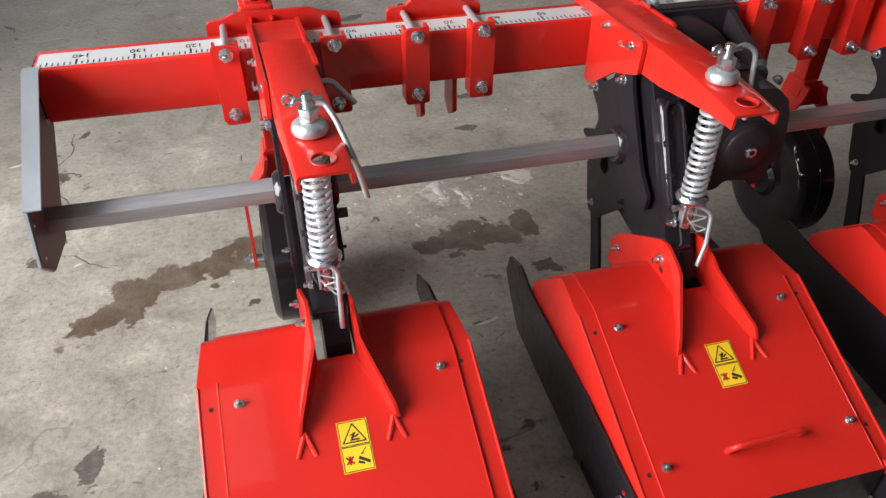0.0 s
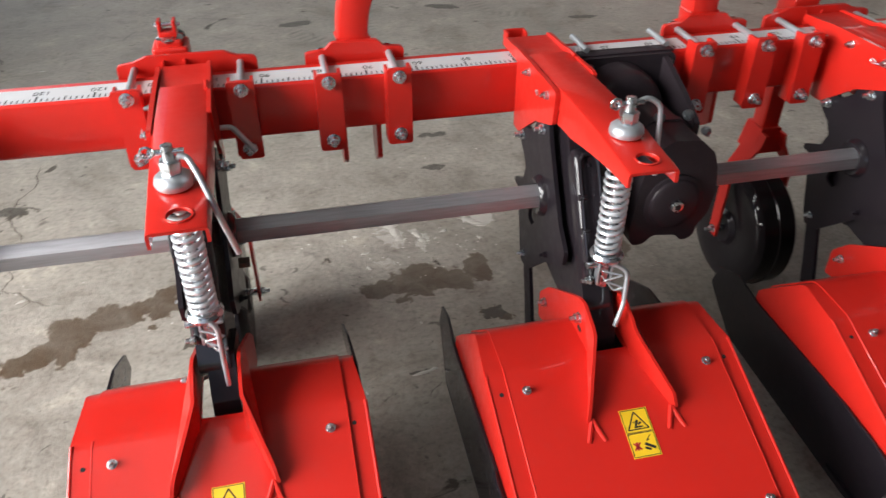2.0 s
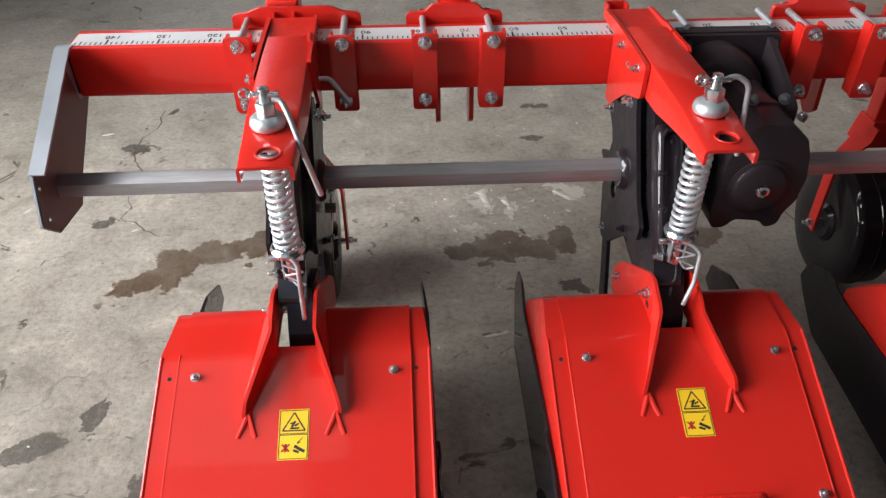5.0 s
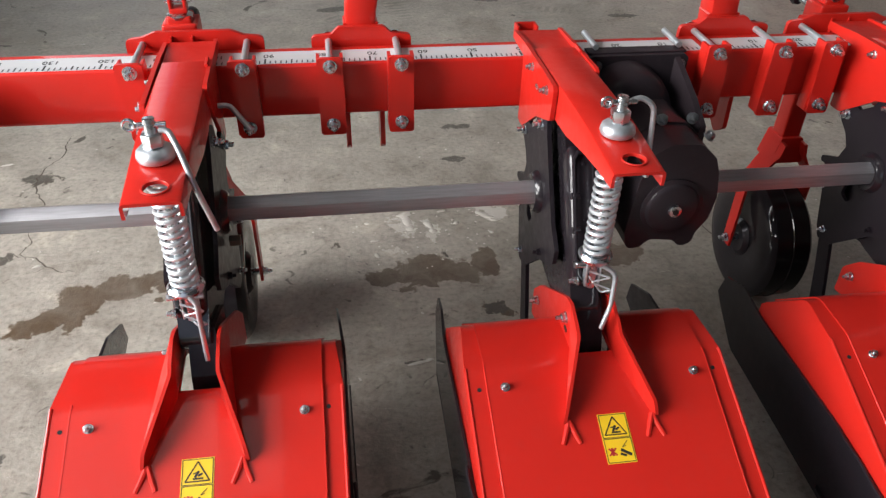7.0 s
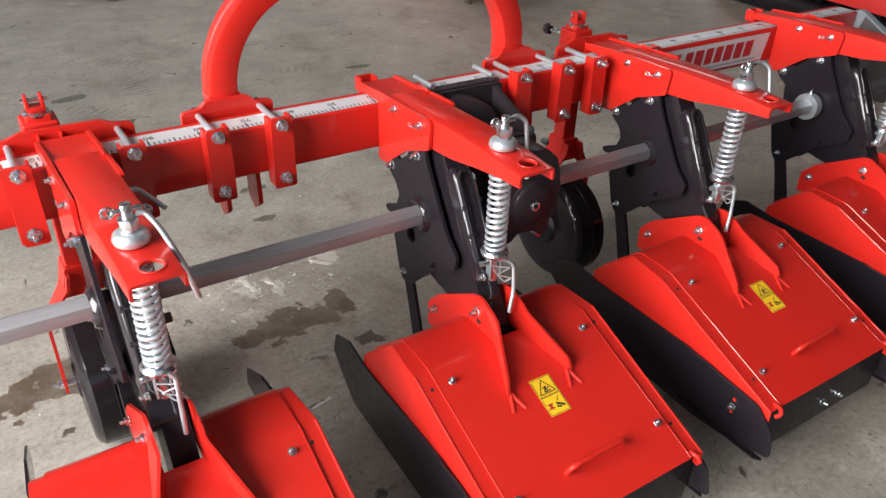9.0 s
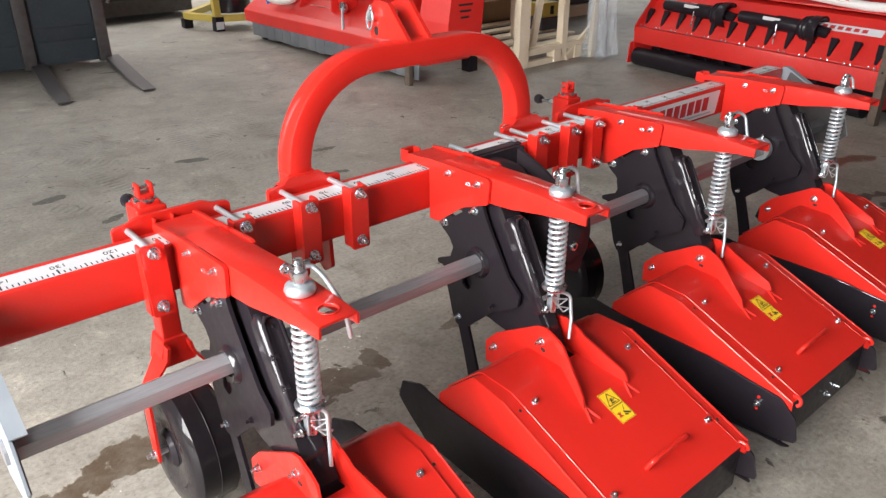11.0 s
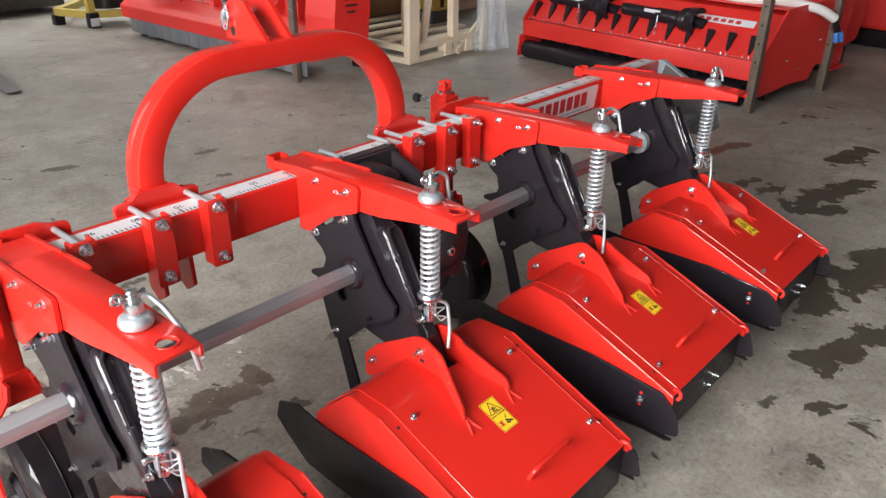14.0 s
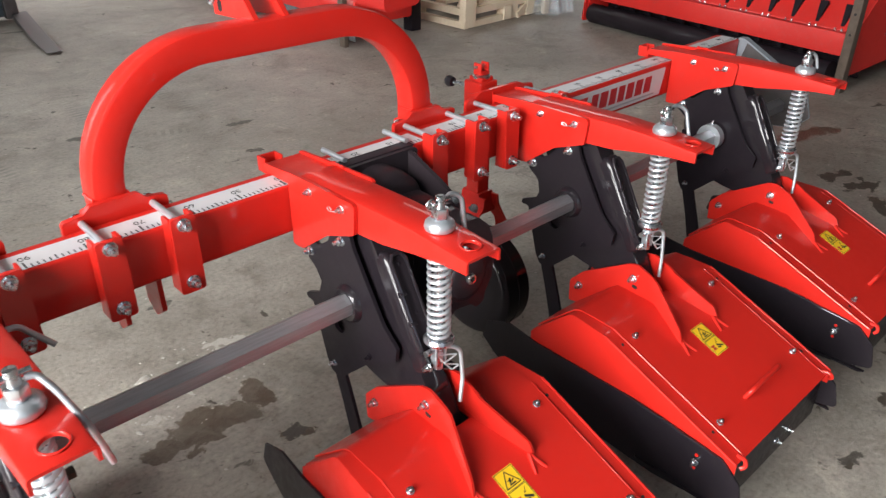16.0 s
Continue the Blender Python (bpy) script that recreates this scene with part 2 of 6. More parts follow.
    L.new(warp.outputs["Color"], sub.inputs[0])
    sc = N.new("ShaderNodeVectorMath")
    sc.operation = "SCALE"
    sc.inputs["Scale"].default_value = 0.26
    L.new(sub.outputs[0], sc.inputs[0])
    add = N.new("ShaderNodeVectorMath")
    L.new(tc.outputs["Object"], add.inputs[0])
    L.new(sc.outputs[0], add.inputs[1])

    # a finer, smaller ragging for spots and treads
    warp2 = noise_node(nt, 26.0, 6.0, 0.65)
    sub2 = N.new("ShaderNodeVectorMath")
    sub2.operation = "SUBTRACT"
    sub2.inputs[1].default_value = (0.5, 0.5, 0.5)
    L.new(warp2.outputs["Color"], sub2.inputs[0])
    sc2 = N.new("ShaderNodeVectorMath")
    sc2.operation = "SCALE"
    sc2.inputs["Scale"].default_value = 0.085
    L.new(sub2.outputs[0], sc2.inputs[0])
    near = N.new("ShaderNodeVectorMath")
    L.new(tc.outputs["Object"], near.inputs[0])
    L.new(sc2.outputs[0], near.inputs[1])

    def blob(x, y, rx, ry, turn, edge=0.12, ragged=add):
        mp = N.new("ShaderNodeMapping")
        mp.vector_type = "TEXTURE"
        mp.inputs["Location"].default_value = (x, y, 0)
        mp.inputs["Rotation"].default_value = (0, 0, radians(turn))
        mp.inputs["Scale"].default_value = (rx, ry, 1)
        L.new(ragged.outputs[0], mp.inputs[0])
        ln = N.new("ShaderNodeVectorMath")
        ln.operation = "LENGTH"
        L.new(mp.outputs[0], ln.inputs[0])
        return ramp(nt, ln.outputs["Value"], [(1 - edge, 1.0), (1.0, 0.0)]).outputs[0]

    def union(masks):
        out = masks[0]
        for k in masks[1:]:
            mx = N.new("ShaderNodeMath")
            mx.operation = "MAXIMUM"
            L.new(out, mx.inputs[0])
            L.new(k, mx.inputs[1])
            out = mx.outputs[0]
        return out

    wet = union([blob(*s) for s in WET_STAINS])
    oil = union([blob(*s, 0.10, near) for s in OIL_SPOTS])
    treads = []
    for x, y, rx, ry, turn in TREAD_MARKS:
        mp = N.new("ShaderNodeMapping")
        mp.inputs["Rotation"].default_value = (0, 0, radians(-turn))
        L.new(tc.outputs["Object"], mp.inputs[0])
        wv = N.new("ShaderNodeTexWave")
        wv.inputs["Scale"].default_value = 7.5
        wv.inputs["Distortion"].default_value = 1.6
        wv.inputs["Detail"].default_value = 2.0
        L.new(mp.outputs[0], wv.inputs["Vector"])
        bars = ramp(nt, wv.outputs[0], [(0.48, 0.0), (0.62, 1.0)])
        both = N.new("ShaderNodeMath")
        both.operation = "MULTIPLY"
        L.new(blob(x, y, rx, ry, turn, 0.5, near), both.inputs[0])
        L.new(bars.outputs[0], both.inputs[1])
        treads.append(both.outputs[0])
    tread_gate = ramp(nt, mid.outputs[0], [(0.40, 0.12), (0.60, 0.60)])
    tread_f = N.new("ShaderNodeMath")
    tread_f.operation = "MULTIPLY"
    L.new(union(treads), tread_f.inputs[0])
    L.new(tread_gate.outputs[0], tread_f.inputs[1])
    col = mix(nt, tread_f.outputs[0], col, (0.095, 0.088, 0.075))
    pale = union([blob(*s) for s in PLASTER_SPOTS])
    wet_f = N.new("ShaderNodeMath")
    wet_f.operation = "MULTIPLY"
    damp = noise_node(nt, 13.0, 6.0, 0.6, distort=0.6)
    damp_m = ramp(nt, damp.outputs[0], [(0.34, 0.70), (0.60, 1.0)])
    L.new(wet, wet_f.inputs[0])
    L.new(damp_m.outputs[0], wet_f.inputs[1])
    col = mix(nt, wet_f.outputs[0], col, (0.084, 0.056, 0.034))
    rag = noise_node(nt, 5.0, 8.0, 0.62, distort=0.8)
    rag_s = N.new("ShaderNodeMath")
    rag_s.operation = "MULTIPLY_ADD"
    rag_s.inputs[1].default_value = 2.6
    rag_s.inputs[2].default_value = -1.3
    L.new(rag.outputs[0], rag_s.inputs[0])
    deep_sum = N.new("ShaderNodeMath")
    L.new(union([blob(x, y, rx * 1.35, ry * 1.5, turn, 0.85) for x, y, rx, ry, turn in DEEP_STAINS]), deep_sum.inputs[0])
    L.new(rag_s.outputs[0], deep_sum.inputs[1])
    deep = ramp(nt, deep_sum.outputs[0], [(0.40, 0.0), (0.46, 1.0)]).outputs[0]
    deep_f = N.new("ShaderNodeMath")
    deep_f.operation = "MULTIPLY"
    deep_f.inputs[1].default_value = 0.93
    L.new(deep, deep_f.inputs[0])
    col = mix(nt, deep_f.outputs[0], col, (0.046, 0.036, 0.024))
    oil_n = ramp(nt, fine.outputs[0], [(0.36, 0.62), (0.50, 0.95)])
    oil_f = N.new("ShaderNodeMath")
    oil_f.operation = "MULTIPLY"
    L.new(oil, oil_f.inputs[0])
    L.new(oil_n.outputs[0], oil_f.inputs[1])
    col = mix(nt, oil_f.outputs[0], col, (0.062, 0.054, 0.044))
    pale_f = N.new("ShaderNodeMath")
    pale_f.operation = "MULTIPLY"
    pale_f.inputs[1].default_value = 0.7
    L.new(pale, pale_f.inputs[0])
    col = mix(nt, pale_f.outputs[0], col, (0.50, 0.475, 0.43))
    L.new(col, bsdf.inputs["Base Color"])
    rr = ramp(nt, mid.outputs[0], [(0.3, 0.42), (0.7, 0.70)])
    rw = mix(nt, wet_f.outputs[0], rr.outputs[0], (0.30, 0.30, 0.30))
    L.new(rw, bsdf.inputs["Roughness"])
    hsum = N.new("ShaderNodeMath")
    L.new(mid.outputs[0], hsum.inputs[0])
    L.new(fine.outputs[0], hsum.inputs[1])
    bump(nt, bsdf, hsum.outputs[0], 0.45, 0.005)
    return m


# x, y, half sizes and turn of what has been spilt on the floor
WET_STAINS = [
    (-1.52, 0.17, 0.16, 0.055, 32), (-1.36, 0.285, 0.17, 0.06, 12), (-1.22, 0.30, 0.14, 0.05, -8),
    (-1.13, 0.34, 0.10, 0.08, 0),
    (-0.64, 0.235, 0.11, 0.045, 8), (-0.545, 0.285, 0.10, 0.075, 10), (-0.48, 0.245, 0.08, 0.06, -20), (-0.375, 0.275, 0.05, 0.05, 30), (-0.363, 0.08, 0.035, 0.025, -30),
    (0.03, 0.28, 0.11, 0.06, 20), (-0.37, 0.08, 0.035, 0.025, 0),
    (2.9, 0.15, 0.22, 0.06, -20),
]
DEEP_STAINS = [
    (1.52, -0.83, 0.30, 0.10, 8), (1.78, -0.98, 0.36, 0.15, -12), (1.36, -0.90, 0.16, 0.08, -20), (1.70, -1.22, 0.30, 0.09, -10),
    (2.50, -0.53, 0.32, 0.09, -14), (2.30, -0.60, 0.16, 0.06, -30), (2.75, -0.62, 0.22, 0.07, -20), (2.43, -0.17, 0.10, 0.03, -30), (2.40, -0.31, 0.14, 0.035, -20),
    (1.05, -1.04, 0.16, 0.065, -16), (1.22, -1.10, 0.14, 0.06, -10), (0.90, -1.06, 0.06, 0.04, 0), (0.614, -0.971, 0.04, 0.018, 0), (0.70, -1.11, 0.07, 0.02, -30),
    (3.3, -0.45, 0.3, 0.08, -10), (0.44, -1.20, 0.05, 0.02, 30),
]
OIL_SPOTS = [
    (-1.548, -0.317, 0.030, 0.042, 0), (-1.650, -0.405, 0.060, 0.036, 15), (-1.70, -0.425, 0.034, 0.018, 0), (-1.777, 0.898, 0.055, 0.026, 0), (-1.76, 0.436, 0.030, 0.022, -40), (-1.735, 0.455, 0.022, 0.012, -30), (-1.399, -0.534, 0.026, 0.05, 10),
    (-0.32, 1.14, 0.06, 0.02, 10), (-0.367, 0.894, 0.045, 0.018, 0), (-0.62, -0.11, 0.026, 0.012, 0), (-0.376, 0.081, 0.034, 0.028, 0), (0.618, -0.977, 0.045, 0.016, -20),
    (1.9, 1.7, 0.05, 0.03, 20), (0.6, 1.9, 0.05, 0.025, -30),
    (-0.75, 2.5, 0.09, 0.04, 10), (-0.6, 2.05, 0.07, 0.03, 25), (0.05, 2.62, 0.10, 0.04, -20), (0.75, 2.3, 0.08, 0.03, 0),
    (1.35, 1.2, 0.06, 0.025, 60),
]
PLASTER_SPOTS = [
    (-0.585, 0.50, 0.035, 0.05, 10), (-0.50, 0.47, 0.02, 0.045, 20), (-0.31, 0.54, 0.06, 0.03, -20), (-0.65, 0.38, 0.03, 0.015, 0),
    (-1.95, 0.55, 0.06, 0.02, 30),
]
TREAD_MARKS = [
    (-0.68, 2.26, 0.24, 0.075, -51), (-0.31, 3.38, 0.24, 0.08, 24), (-0.39, 2.96, 0.24, 0.07, -45), (0.17, 3.00, 0.34, 0.075, -93),
    (0.23, 2.62, 0.28, 0.07, -70), (0.38, 2.99, 0.16, 0.06, 21), (0.67, 2.96, 0.42, 0.07, -92), (0.41, 2.41, 0.20, 0.06, -20), (-0.43, 2.55, 0.30, 0.07, -79),
]
FLOOR = floor_material()

# ---- mesh helpers ----


def mesh_of(bm, mat, name="mesh", smooth=40):
    me = bpy.data.meshes.new(name)
    bmesh.ops.recalc_face_normals(bm, faces=bm.faces)
    bm.to_mesh(me)
    bm.free()
    me.materials.append(mat)
    if smooth:
        me.polygons.foreach_set("use_smooth", [True] * len(me.polygons))
        me.set_sharp_from_angle(angle=radians(smooth))
    return me


def thing(name, at, label, category, group="", kind=""):
    ob = new(name)
    ob.location = at
    ob.empty_display_size = 0.05
    return tagged(ob, label, category, group, kind)


def part(name, bm, material, parent, label="", smooth=40):
    """Links a bmesh as one mesh object under a thing or part, in the parent's space."""
    ob = new(name, bm if isinstance(bm, bpy.types.Mesh) else mesh_of(bm, material, name, smooth))
    ob.parent = parent
    return tagged(ob, label)


def solid(name, bm, material, label, category, group="", kind="", smooth=40):
    return tagged(new(name, mesh_of(bm, material, name, smooth)), label, category, group, kind)


def soften(bm, width, segments=2, angle=30):
    edges = [e for e in bm.edges if len(e.link_faces) == 2 and e.calc_face_angle(0) > radians(angle)]
    if width > 0 and edges:
        bmesh.ops.bevel(bm, geom=edges, offset=width, segments=segments, profile=0.6, affect="EDGES", clamp_overlap=True)
    return bm


def join(*bms):
    out = bmesh.new()
    for b in bms:
        me = bpy.data.meshes.new("tmp")
        b.to_mesh(me)
        b.free()
        out.from_mesh(me)
        bpy.data.meshes.remove(me)
    return out


def box(x0, x1, y0, y1, z0, z1, bevel=0.002, seg=2):
    bm = bmesh.new()
    bmesh.ops.create_cube(bm, size=1, matrix=Matrix.Translation(((x0 + x1) / 2, (y0 + y1) / 2, (z0 + z1) / 2)) @ Matrix.Diagonal((x1 - x0, y1 - y0, z1 - z0, 1)))
    return soften(bm, bevel, seg)


def slab(points, axis, a, b, bevel=0.0015, seg=2):
    """A flat outline pushed out along an axis from a to b. The outline is (y, z) for x, (x, z) for y, (x, y) for z."""
    def put(p, v):
        u, w = p
        return {"x": (v, u, w), "y": (u, v, w), "z": (u, w, v)}[axis]
    bm = bmesh.new()
    low = [bm.verts.new(put(p, a)) for p in points]
    top = [bm.verts.new(put(p, b)) for p in points]
    n = len(points)
    bm.faces.new(low)
    bm.faces.new(top)
    for i in range(n):
        bm.faces.new((low[i], low[(i + 1) % n], top[(i + 1) % n], top[i]))
    return soften(bm, bevel, seg)


def rounded(points, radius, steps=5):
    """An outline with its corners rounded. radius: one number, or one a corner."""
    out, n = [], len(points)
    for i, p in enumerate(points):
        r = radius[i] if isinstance(radius, (list, tuple)) else radius
        p, q, s = Vector(p), Vector(points[i - 1]), Vector(points[(i + 1) % n])
        a, b = (q - p), (s - p)
        if r <= 0 or a.length < 1e-6 or b.length < 1e-6:
            out.append(tuple(p))
            continue
        half = a.angle(b) / 2
        cut = min(r / max(math.tan(half), 0.05), a.length * 0.48, b.length * 0.48)
        start, end = p + a.normalized() * cut, p + b.normalized() * cut
        for k in range(steps + 1):
            t = k / steps
            out.append(tuple((1 - t) ** 2 * start + 2 * t * (1 - t) * p + t * t * end))
    return out


def rod(a, b, r, sides=16, bevel=0.0, r2=None):
    a, b = Vector(a), Vector(b)
    bm = bmesh.new()
    m = Matrix.Translation((a + b) / 2) @ (b - a).to_track_quat("Z", "Y").to_matrix().to_4x4()
    bmesh.ops.create_cone(bm, cap_ends=True, segments=sides, radius1=r, radius2=r if r2 is None else r2, depth=(b - a).length, matrix=m)
    return soften(bm, bevel, 2, 50)


def sweep(points, r, sides=10, closed=False, section=None):
    """A round wire, or any closed section (list of (u, v)), carried along points."""
    pts = [Vector(p) for p in points]
    n = len(pts)
    prof = section or [(r * math.cos(2 * math.pi * k / sides), r * math.sin(2 * math.pi * k / sides)) for k in range(sides)]
    bm = bmesh.new()
    rings, up = [], None
    for i, p in enumerate(pts):
        if closed:
            d = pts[(i + 1) % n] - pts[i - 1]
        else:
            d = pts[min(i + 1, n - 1)] - pts[max(i - 1, 0)]
        d.normalize()
        if up is None:
            up = Vector((0, 1, 0)) if abs(d.y) < 0.9 else Vector((0, 0, 1))
        up = (up - d * up.dot(d)).normalized()
        side = d.cross(up)
        rings.append([bm.verts.new(p + side * u + up * v) for u, v in prof])
    k = len(prof)
    for i in range(n if closed else n - 1):
        for j in range(k):
            q = rings[(i + 1) % n]
            bm.faces.new((rings[i][j], rings[i][(j + 1) % k], q[(j + 1) % k], q[j]))
    if not closed:
        bm.faces.new(rings[0][::-1])
        bm.faces.new(rings[-1])
    return bm


def smooth_path(points, r, steps=6):
    """A 3D line with rounded corners, as bent wire has."""
    pts = [Vector(p) for p in points]
    out = [pts[0]]
    for i in range(1, len(pts) - 1):
        p, a, b = pts[i], pts[i - 1] - pts[i], pts[i + 1] - pts[i]
        cut = min(r, a.length * 0.45, b.length * 0.45)
        s, e = p + a.normalized() * cut, p + b.normalized() * cut
        out += [(1 - t) ** 2 * s + 2 * t * (1 - t) * p + t * t * e for t in (k / steps for k in range(steps + 1))]
    return out + [pts[-1]]


def lathe(profile, centre, axis="x", sides=40, closed=True):
    """A turned body from (along, radius) pairs."""
    bm = bmesh.new()
    rings = []
    for along, r in profile:
        ring = []
        for k in range(sides):
            c, s = r * math.cos(2 * math.pi * k / sides), r * math.sin(2 * math.pi * k / sides)
            v = {"x": (along, c, s), "y": (c, along, s), "z": (c, s, along)}[axis]
            ring.append(bm.verts.new(Vector(centre) + Vector(v)))
        rings.append(ring)
    for a, b in zip(rings, rings[1:]):
        for k in range(sides):
            bm.faces.new((a[k], a[(k + 1) % sides], b[(k + 1) % sides], b[k]))
    if closed:
        bm.faces.new(rings[0])
        bm.faces.new(rings[-1][::-1])
    return bm


def cut_out(bm, *cutters):
    """The bmesh with other closed bmeshes cut out of it."""
    bmesh.ops.recalc_face_normals(bm, faces=bm.faces)
    body = new("tmp_body", bpy.data.meshes.new("tmp"))
    bm.to_mesh(body.data)
    bm.free()
    tools = []
    for k in cutters:
        bmesh.ops.recalc_face_normals(k, faces=k.faces)
        tool = new("tmp_tool", bpy.data.meshes.new("tmp"))
        k.to_mesh(tool.data)
        k.free()
        mod = body.modifiers.new("cut", "BOOLEAN")
        mod.operation, mod.object, mod.solver = "DIFFERENCE", tool, "EXACT"
        tools.append(tool)
    me = bpy.data.meshes.new_from_object(body.evaluated_get(bpy.context.evaluated_depsgraph_get()))
    for ob in [body] + tools:
        bpy.data.objects.remove(ob)
    out = bmesh.new()
    out.from_mesh(me)
    bpy.data.meshes.remove(me)
    return out


BOLTS = {}


def bolt(parent, at, way, size=0.010, name="bolt", mat=None, stub=0.9, domed=False):
    """A hexagon nut with washer and thread end, its washer at the point given. size: the thread's diameter."""
    key = (round(size, 4), round(stub, 2), domed, (mat or ZINC).name)
    if key not in BOLTS:
        nut = rod((0, 0, 0.14 * size), (0, 0, 0.95 * size), 0.86 * size, 6, 0.06 * size)
        washer = rod((0, 0, 0), (0, 0, 0.16 * size), 1.05 * size, 20)
        end = rod((0, 0, 0.9 * size), (0, 0, (1.0 + stub) * size), 0.46 * size, 12, 0.1 * size)
        bms = [nut, washer, end]
        if domed:
            bms[2] = lathe([(1.0 * size, 0.85 * size), (1.25 * size, 0.62 * size), (1.38 * size, 0.2 * size)], (0, 0, 0), "z", 14)
        BOLTS[key] = mesh_of(join(*bms), mat or ZINC, "bolt")
    ob = part(name, BOLTS[key], None, parent)
    way = Vector(way)
    ob.matrix_local = Matrix.Translation(at) @ way.to_track_quat("Z", "Y").to_matrix().to_4x4() @ pose(0, 0, 0, 0, 0, random.uniform(0, 60))
    return ob


def lettering(words, size, matrix, mat, parent, name="lettering"):
    """Raised flat lettering in the built-in font, as a mesh."""
    cu = bpy.data.curves.new("letters", "FONT")
    cu.body, cu.size, cu.align_x, cu.align_y, cu.extrude = words, size, "CENTER", "CENTER", 0.0002
    tmp = new("letters", cu)
    me = bpy.data.meshes.new_from_object(tmp.evaluated_get(bpy.context.evaluated_depsgraph_get()))
    bpy.data.objects.remove(tmp)
    me.materials.clear()
    me.materials.append(mat)
    ob = new(name, me)
    ob.parent = parent
    ob.matrix_local = matrix
    return ob


# ---- the hall ----
HX0, HX1, HY0, HY1, HZ = -3.6, 17.0, -7.0, 15.0, 5.9


def build_hall():
    solid("floor", box(HX0 - 0.3, HX1 + 0.3, HY0 - 0.3, HY1 + 0.3, -0.2, 0.0, 0), FLOOR, "worn grey concrete floor with stains and scuffs", "floor", kind="structure", smooth=0)

    def wall(name, bms, label):
        solid(name, join(*bms), WALL, label, "wall", kind="structure", smooth=0)

    # door openings in the west and south walls
    wall("wall_west", [box(HX0 - 0.2, HX0, HY0, -2.9, 0, HZ, 0), box(HX0 - 0.2, HX0, 0.6, 5.8, 0, HZ, 0), box(HX0 - 0.2, HX0, 11.0, HY1, 0, HZ, 0), box(HX0 - 0.2, HX0, -2.9, 0.6, 4.4, HZ, 0), box(HX0 - 0.2, HX0, 5.8, 11.0, 4.5, HZ, 0)], "grey sheet wall with two wide open doorways")
    wall("wall_south", [box(HX0, -3.5, HY0 - 0.2, HY0, 0, HZ, 0), box(-0.8, HX1, HY0 - 0.2, HY0, 0, HZ, 0), box(-3.5, -0.8, HY0 - 0.2, HY0, 4.8, HZ, 0)], "grey sheet wall with an open roller doorway")
    wall("wall_north", [box(HX0, HX1, HY1, HY1 + 0.2, 0, HZ, 0)], "plain grey sheet wall")
    wall("wall_east", [box(HX1, HX1 + 0.2, HY0, HY1, 0, HZ, 0)], "plain grey sheet wall")
    solid("ceiling", box(HX0 - 0.2, HX1 + 0.2, HY0 - 0.2, HY1 + 0.2, HZ + 0.02, HZ + 0.2, 0), WALL, "grey sheet roof with added white panels", "ceiling", kind="structure", smooth=0)
    # unseen white panels added above the roof fill lamps
    for k, (xx, yy, wx) in enumerate(((-2.6, -0.6, 1.6), (5.8, 10.8, 3.4), (-1.75, 10.6, 3.4), (2.0, 11.4, 3.4), (12.0, 9.6, 3.4))):
        solid("skylight_%d" % (k + 1), box(xx - wx / 2, xx + wx / 2, yy - 2.4, yy + 2.4, HZ + 0.002, HZ + 0.016, 0.002), WHITE_WRAP, "unseen white panel added above a roof fill lamp", "skylight", kind="structure", smooth=0)
    # cracks that run open in the concrete
    for n, line in enumerate((
        [(-1.735, 1.20), (-1.742, 1.14), (-1.728, 1.05), (-1.765, 0.97), (-1.775, 0.90), (-1.758, 0.82), (-1.715, 0.74), (-1.700, 0.685)],
        [(-2.05, 0.12), (-1.93, 0.175), (-1.86, 0.26), (-1.80, 0.30), (-1.70, 0.345), (-1.60, 0.40), (-1.44, 0.43)],
        [(-1.72, 0.60), (-1.69, 0.52), (-1.71, 0.47), (-1.67, 0.42)],
        [(-1.86, 0.42), (-1.74, 0.46), (-1.66, 0.44), (-1.58, 0.37), (-1.50, 0.36)],
        [(-2.22, -0.30), (-2.05, -0.26), (-1.90, -0.30), (-1.78, -0.27)],
        [(0.33, 0.62), (0.36, 0.50), (0.345, 0.42), (0.375, 0.33), (0.36, 0.24)])):
        bm = bmesh.new()
        prev = None
        pts = []
        for (xa, ya), (xb, yb) in zip(line, line[1:]):
            for k in range(5):
                t = k / 5
                pts.append((xa + (xb - xa) * t + random.uniform(-0.005, 0.005), ya + (yb - ya) * t + random.uniform(-0.005, 0.005)))
        for k, (x, y) in enumerate(pts):
            w = 0.0018 * min(1, k / 4, (len(pts) - 1 - k) / 4) * random.uniform(0.5, 1.2) + 0.0003
            pair = (bm.verts.new((x - w, y - w * 0.4, 0.0006)), bm.verts.new((x + w, y + w * 0.4, 0.0006)))
            if prev:
                bm.faces.new((prev[0], prev[1], pair[1], pair[0]))
            prev = pair
        solid("floor_crack", bm, CRACK, "fine dark crack in the concrete floor", "crack", kind="structure", smooth=0)
    yard = solid("ground", box(-60, 60, -60, 60, -0.4, -0.21, 0), FLOOR, "concrete yard outside the hall", "ground", kind="structure", smooth=0)
    return yard


build_hall()


